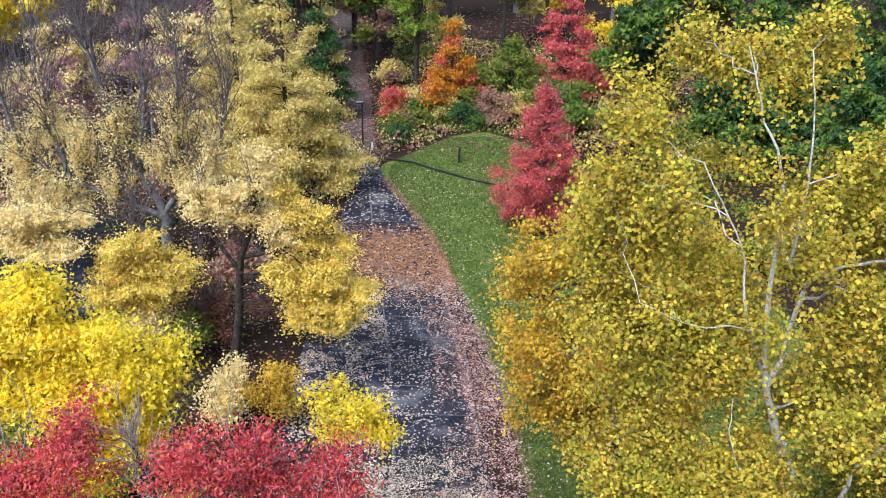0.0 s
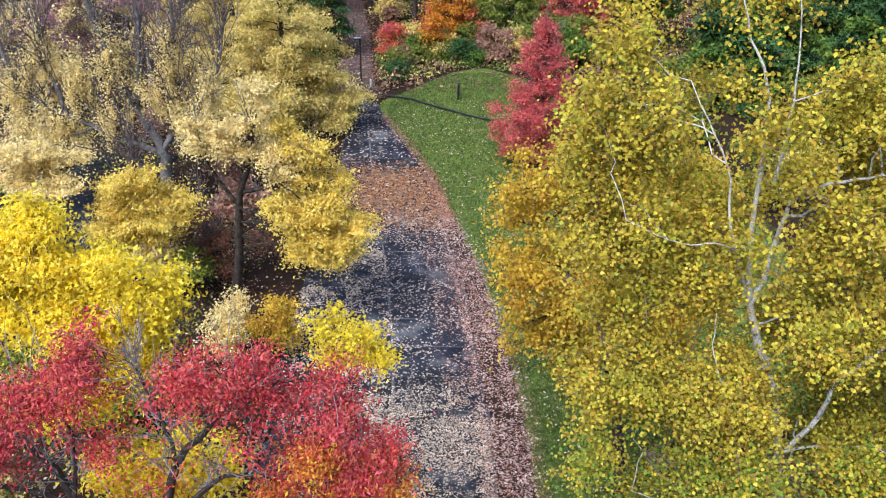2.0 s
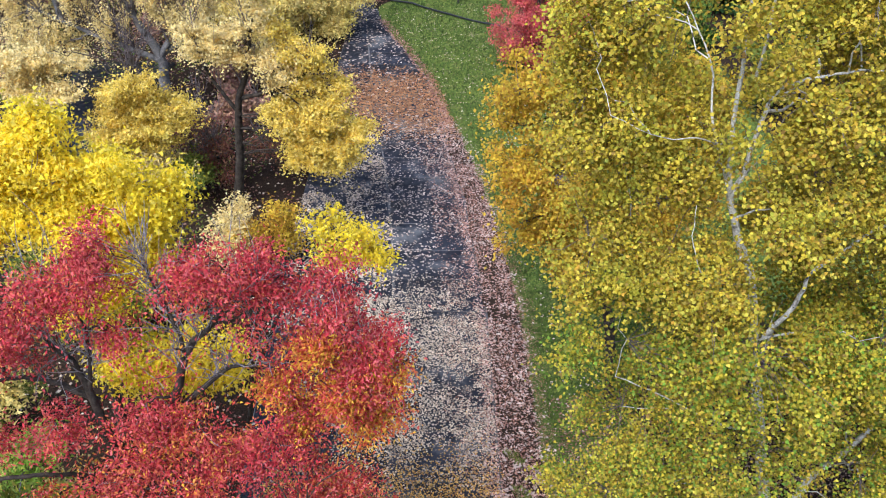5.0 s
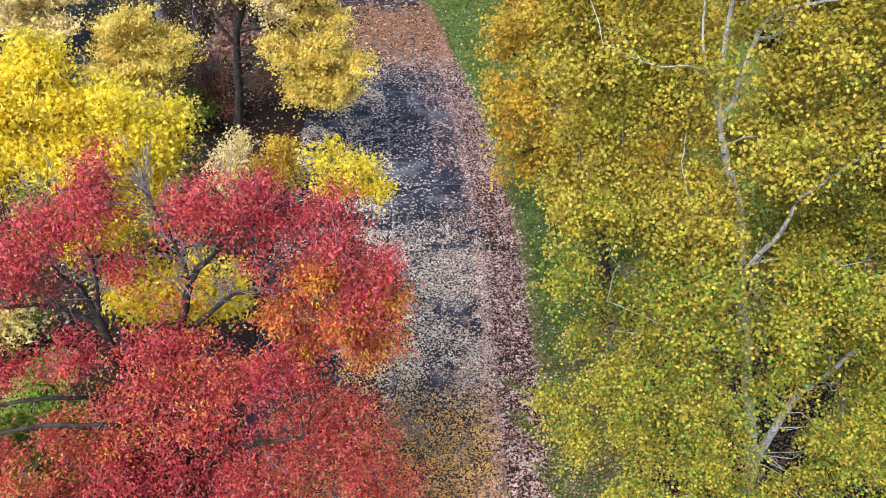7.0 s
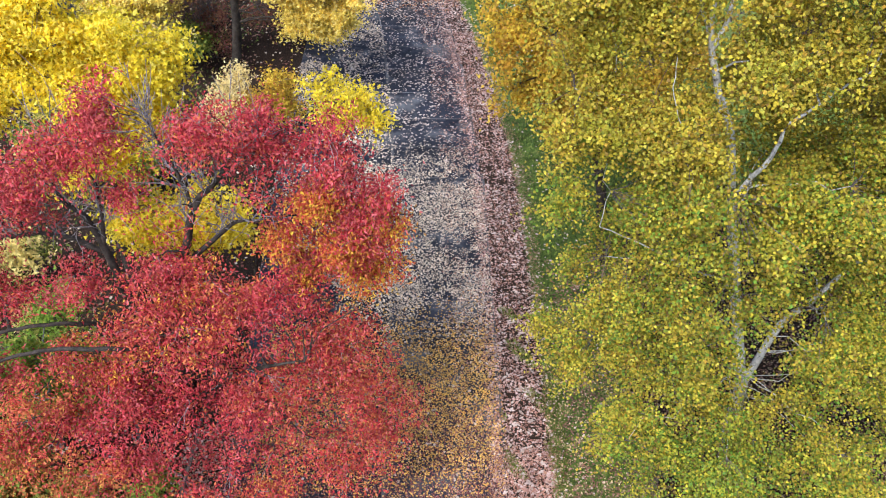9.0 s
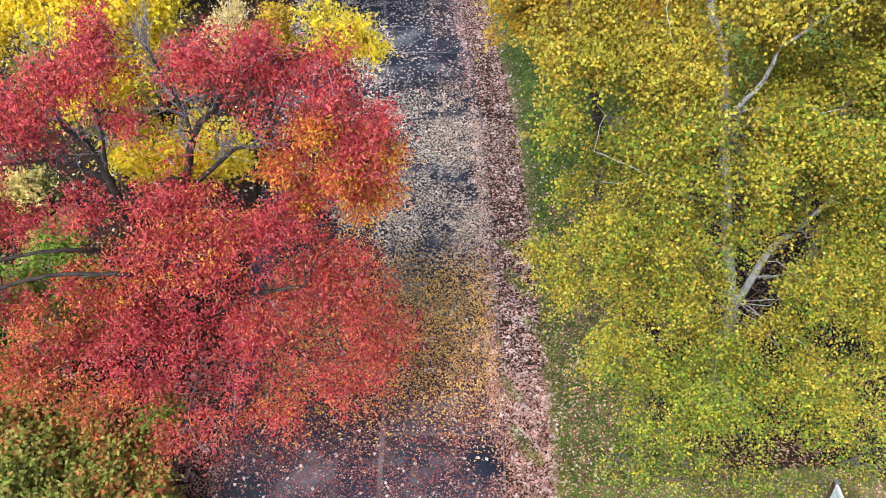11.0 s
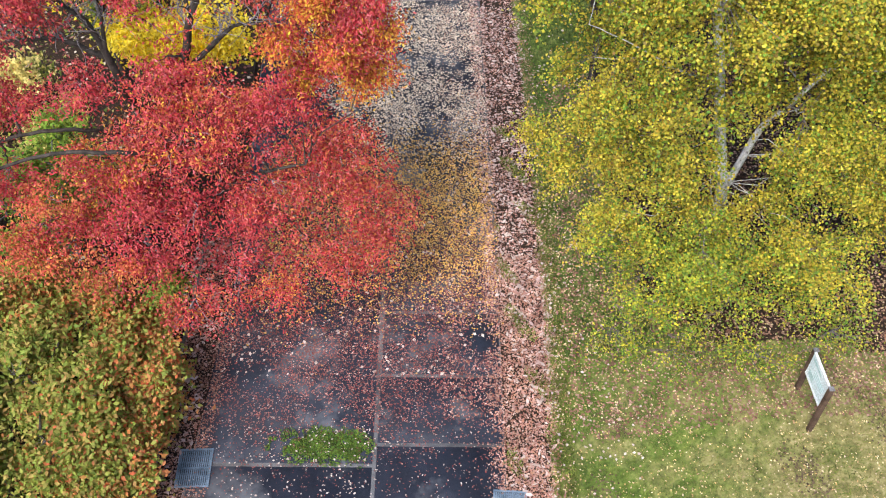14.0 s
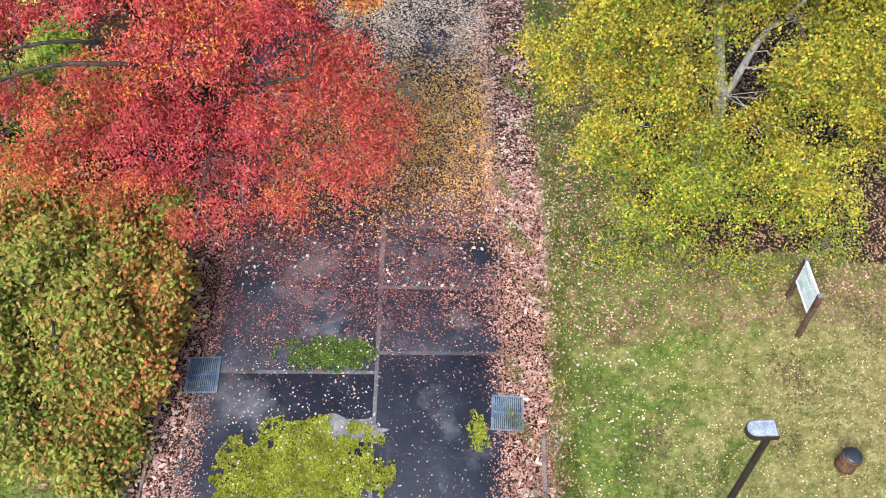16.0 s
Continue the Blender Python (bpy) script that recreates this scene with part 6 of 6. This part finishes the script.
litter("pink_litter", "dull pink-red leaves below the red tree", 25000, left_e, right_e, 5.0, 10.5, 0.042, F_pink, 0.8, clumpy=-0.12)
litter("pink_litter", "dull pink-red leaves thinly over the near slabs", 2600, left_e, right_e, -2, 5.8, 0.036, F_pink, 0.3, 0.5)
litter("near_litter", "small pale leaf fragments on the near slabs", 2600, left_e, right_e, -2, 12, 0.034, F_white)
litter("orange_litter", "orange-brown leaves in a band over the far drive", 9000, left_e, grass_e, 33.2, 39.4, 0.11, F_orange, 0.9)
litter("tan_litter", "tan leaves over the shaded side of the drive", 8500, left_e, lambda y: at_y(E_SEAM, y), 19, 33, 0.09, F_cream, 0.8, clumpy=0.1)
litter("tan_litter", "pale leaves over the middle of the drive", 5200, left_e, right_e, 22, 34, 0.09, F_white, 0.8, clumpy=0.1)
litter("edge_litter", "large pale pink leaves drifted along the edge of the lawn", 620, lambda y: at_y(E_RIGHT, y) + 0.1, lambda y: at_y(E_GRASS, y) + 0.25, -4, 9, 0.13, F_rose, 0, 0.42, 0.03, 0.15)
litter("edge_litter", "pale pink leaves heaped along the edge of the lawn", 5600, lambda y: at_y(E_RIGHT, y) - 0.25, grass_e, 8.5, 34, 0.082, F_rose, 0.6, 0.5, 0.03)
litter("edge_litter", "small pink-brown leaves lying deep on the near verge", 11000, lambda y: at_y(E_RIGHT, y) - 0.1, lambda y: at_y(E_GRASS, y) + 0.15, -4, 9.5, 0.055, F_drift, 0, 0.6, 0.03)
litter("edge_litter", "large white leaves along the edge of the lawn", 1400, lambda y: at_y(E_RIGHT, y) + 0.1, lambda y: at_y(E_GRASS, y) + 0.2, -4, 34, 0.14, F_white, 0, 0.38, 0.03, 0.2)
litter("edge_litter", "small brown leaves drifted along the edge of the lawn", 30000, lambda y: at_y(E_RIGHT, y) - 0.35, lambda y: at_y(E_GRASS, y) + 0.4, -5, 30, 0.048, F_drift, 0, 0.55, 0.03, -0.1)
litter("edge_litter", "small red-brown leaves blown from the verge onto the drive", 6000, lambda y: at_y(E_RIGHT, y) - 1.3, right_e, 4.5, 34, 0.052, F_drift, 0, 0.7, 0.02, -0.05)
litter("moss_litter", "pale leaf fragments lying on the moss", 420, -4.3, -1.2, 0.3, 4.7, 0.05, F_white, 0, 0.7, 0.03, 0.0, 0.06)
litter("edge_litter", "tawny leaves along the far edge of the lawn", 1500, lambda y: at_y(E_RIGHT, y) - 0.1, lambda y: at_y(E_GRASS, y) - 0.1, 33, 48, 0.10, F_drift, 0, 0.7, 0.04)
litter("kerb_litter", "large pale leaves caught along the kerb", 900, -6.2, -5.3, -3, 10, 0.12, F_rose, 0, 0.42, 0.04)
litter("kerb_litter", "small red-brown leaves caught along the kerb", 12000, -6.0, -4.9, -4, 11, 0.042, F_drift, 0, 0.7, 0.03)
litter("kerb_litter", "brown leaves below the shrub at the kerb", 6500, -8, -6.0, -3, 9, 0.055, F_drift, 0, 0.7, 0.04)
litter("kerb_litter", "pale leaves below the shrub at the kerb", 420, -7, -6.0, -3, 9, 0.11, F_white, 0, 0.42, 0.04)
litter("lawn_litter", "tan leaves sprinkled over the lawn", 9500, grass_e, 13, -3, 13, 0.038, F_straw, 0, 0.7, 0.03, 0.0, 0.05)
litter("lawn_litter", "brown leaves sprinkled over the lawn", 3600, grass_e, 13, -3, 12, 0.048, F_tan, 0, 0.7, 0.03, 0.1, 0.045)
litter("lawn_litter", "white leaves lying along the lawn", 640, grass_e, lambda y: at_y(E_GRASS, y) + 2.0, -2, 32, 0.075, F_white, 0, 0.7, 0.03, 0.0, 0.05)
litter("lawn_litter", "tan leaves on the far lawn", 2600, grass_e, lambda y: at_y(E_GRASS, y) + 7, 26, 50, 0.09, F_cream, 0, 0.7, 0.05, 0.1)
# Worn spots; (8.55, 5.2) and (6.95, 1.85) paint the sign's and lamp's shadows.
for sx, sy, sr in ((7.2, 3.4, 0.3), (7.4, 2.95, 0.22), (8.55, 5.2, 0.35), (6.95, 1.85, 0.2), (3.85, 4.75, 0.28), (4.5, 2.2, 0.3), (6.0, 6.0, 0.5), (3.5, 3.3, 0.22), (9.2, 4.2, 0.4)):
    litter("bare_shade_spot", "dark brown leaf scraps on the lawn, on worn spots and as painted shadow", int(420 * sr), sx - sr, sx + sr, sy - sr, sy + sr, 0.05, F_earth_shade, 0.14, 0.8, 0.02, 0.0, 0.04)
litter("birch_litter", "pale tan leaves below the birches", 4500, 2.8, 13, 4.8, 14, 0.055, F_tan, 0, 0.7, 0.03, 0.0, 0.06)
litter("birch_litter", "brown leaves below the birches", 22000, 3.0, 13, 4.4, 16, 0.065, F_brown, 0, 0.7, 0.03, 0.0, 0.05)
litter("wood_litter", "brown and red leaves on the woodland floor", 10000, -22, lambda y: np.where(y < 11, -6.1, at_y(E_LEFT, y)), 2, 50, 0.12, F_wood, 0, 0.7, 0.05)
litter("wood_litter", "pale leaves on the woodland floor", 2600, -20, left_e, 9, 50, 0.12, F_cream, 0, 0.7, 0.06)
litter("path_litter", "pinkish leaves covering the path into the wood", 7000, lambda y: np.interp(y, path_y, path_c - path_w - 0.6), lambda y: np.interp(y, path_y, path_c + path_w + 0.6), 51, 92, 0.15, F_brown, 0, 0.7, 0.12)
litter("path_litter", "a few pale leaves on the path into the wood", 1100, lambda y: np.interp(y, path_y, path_c - path_w), lambda y: np.interp(y, path_y, path_c + path_w), 51, 80, 0.15, F_rose, 0, 0.7, 0.12)
litter("hill_litter", "brown leaves on the hillside", 11000, -34, 30, 52, 100, 0.3, F_brown, 0, 0.7, 0.1)

# ---- grass ----
M_blade = leaf_material("grass_blade", [(0.13, 0.20, 0.03), (0.20, 0.27, 0.045), (0.28, 0.32, 0.075), (0.08, 0.13, 0.025), (0.20, 0.19, 0.065)], 0.3, 0.7, patch=((0.13, 0.15, 0.04), 1.6, 0.56), gloss=0.2)
M_dry = leaf_material("dry_blade", [(0.27, 0.27, 0.085), (0.36, 0.32, 0.13), (0.20, 0.245, 0.06), (0.42, 0.36, 0.18), (0.24, 0.19, 0.075)], 0.3, 0.8, patch=((0.20, 0.22, 0.06), 1.3, 0.54), gloss=0.2)


# Dark tones carry the birches' shade as well as the grass's own green.
M_lush_shade = leaf_material("lush_shade_blade", [(0.055, 0.115, 0.03), (0.08, 0.15, 0.036), (0.115, 0.18, 0.05), (0.04, 0.08, 0.024), (0.12, 0.125, 0.05)], 0.25, 0.7, gloss=0.2)


def blades(name, label, n, x0, x1, y0, y1, tall, dry, mat=None):
    x, y = rng.uniform(x0, x1, n), rng.uniform(y0, y1, n)
    d = dry_mask(x, y) + rng.normal(0, 0.2, n) + 0.35 * np.sin(x * 1.9 + np.sin(y * 1.3)) * np.sin(y * 1.7)
    grown = (lawn_mask(x, y) > rng.uniform(0.3, 0.9, n)) | (name == 'verge_weeds') & (np.sin(x * 5 + y * 3.1) * np.sin(y * 1.9) > 0.55) & (x > at_y(E_RIGHT, y))
    keep = grown & ((d > 0.42) == dry)
    if "clover" in label:
        keep &= np.array([noise.noise((p * 1.1, q * 1.1, 5.1)) + 0.5 * noise.noise((p * 4, q * 4, 2)) for p, q in zip(x, y)]) > 0.22
    x, y = x[keep], y[keep]
    n = len(x)
    p = np.stack([x, y, height(x, y) - 0.005], 1)
    a = rng.uniform(0, 2 * math.pi, n)
    s = np.stack([np.cos(a), np.sin(a), np.zeros(n)], 1) * 0.011 * (tall / 0.08)
    h = np.stack([rng.normal(0, 0.5, n), rng.normal(0, 0.5, n), np.ones(n)], 1) * (tall * rng.uniform(0.5, 1.4, n))[:, None]
    v = np.stack([p - s, p + s, p + h], 1).reshape(-1, 3)
    tagged(new(name, mesh_from(name, v, np.arange(3 * n).reshape(-1, 3), [mat or (M_dry if dry else M_blade)])), label, "grass", kind="stuff")


blades("grass", "short damp green lawn grass", 120000, 2.0, 14, -3, 8.5, 0.065, False)
blades("grass", "lush dark green grass beside the birches, their shade put into its colour", 120000, 0.8, 7.5, 6.5, 24, 0.085, False, M_lush_shade)
blades("grass", "dry straw-coloured lawn grass", 150000, 2.0, 14, -3, 12, 0.065, True)
blades("verge_weeds", "dark green clover in patches on the lawn", 60000, 2.4, 6.5, -3, 8, 0.06, False, M_lush_shade)
blades("grass", "green grass of the far lawn", 60000, -4, 10, 22, 56, 0.14, False, M_lush_shade)
blades("grass", "green grass beside the near kerb", 12000, -13, -6.1, -4, 3.4, 0.1, False)
blades("verge_weeds", "green weeds among the leaves along the verge", 38000, 1.5, 3.0, -4, 14, 0.1, False)
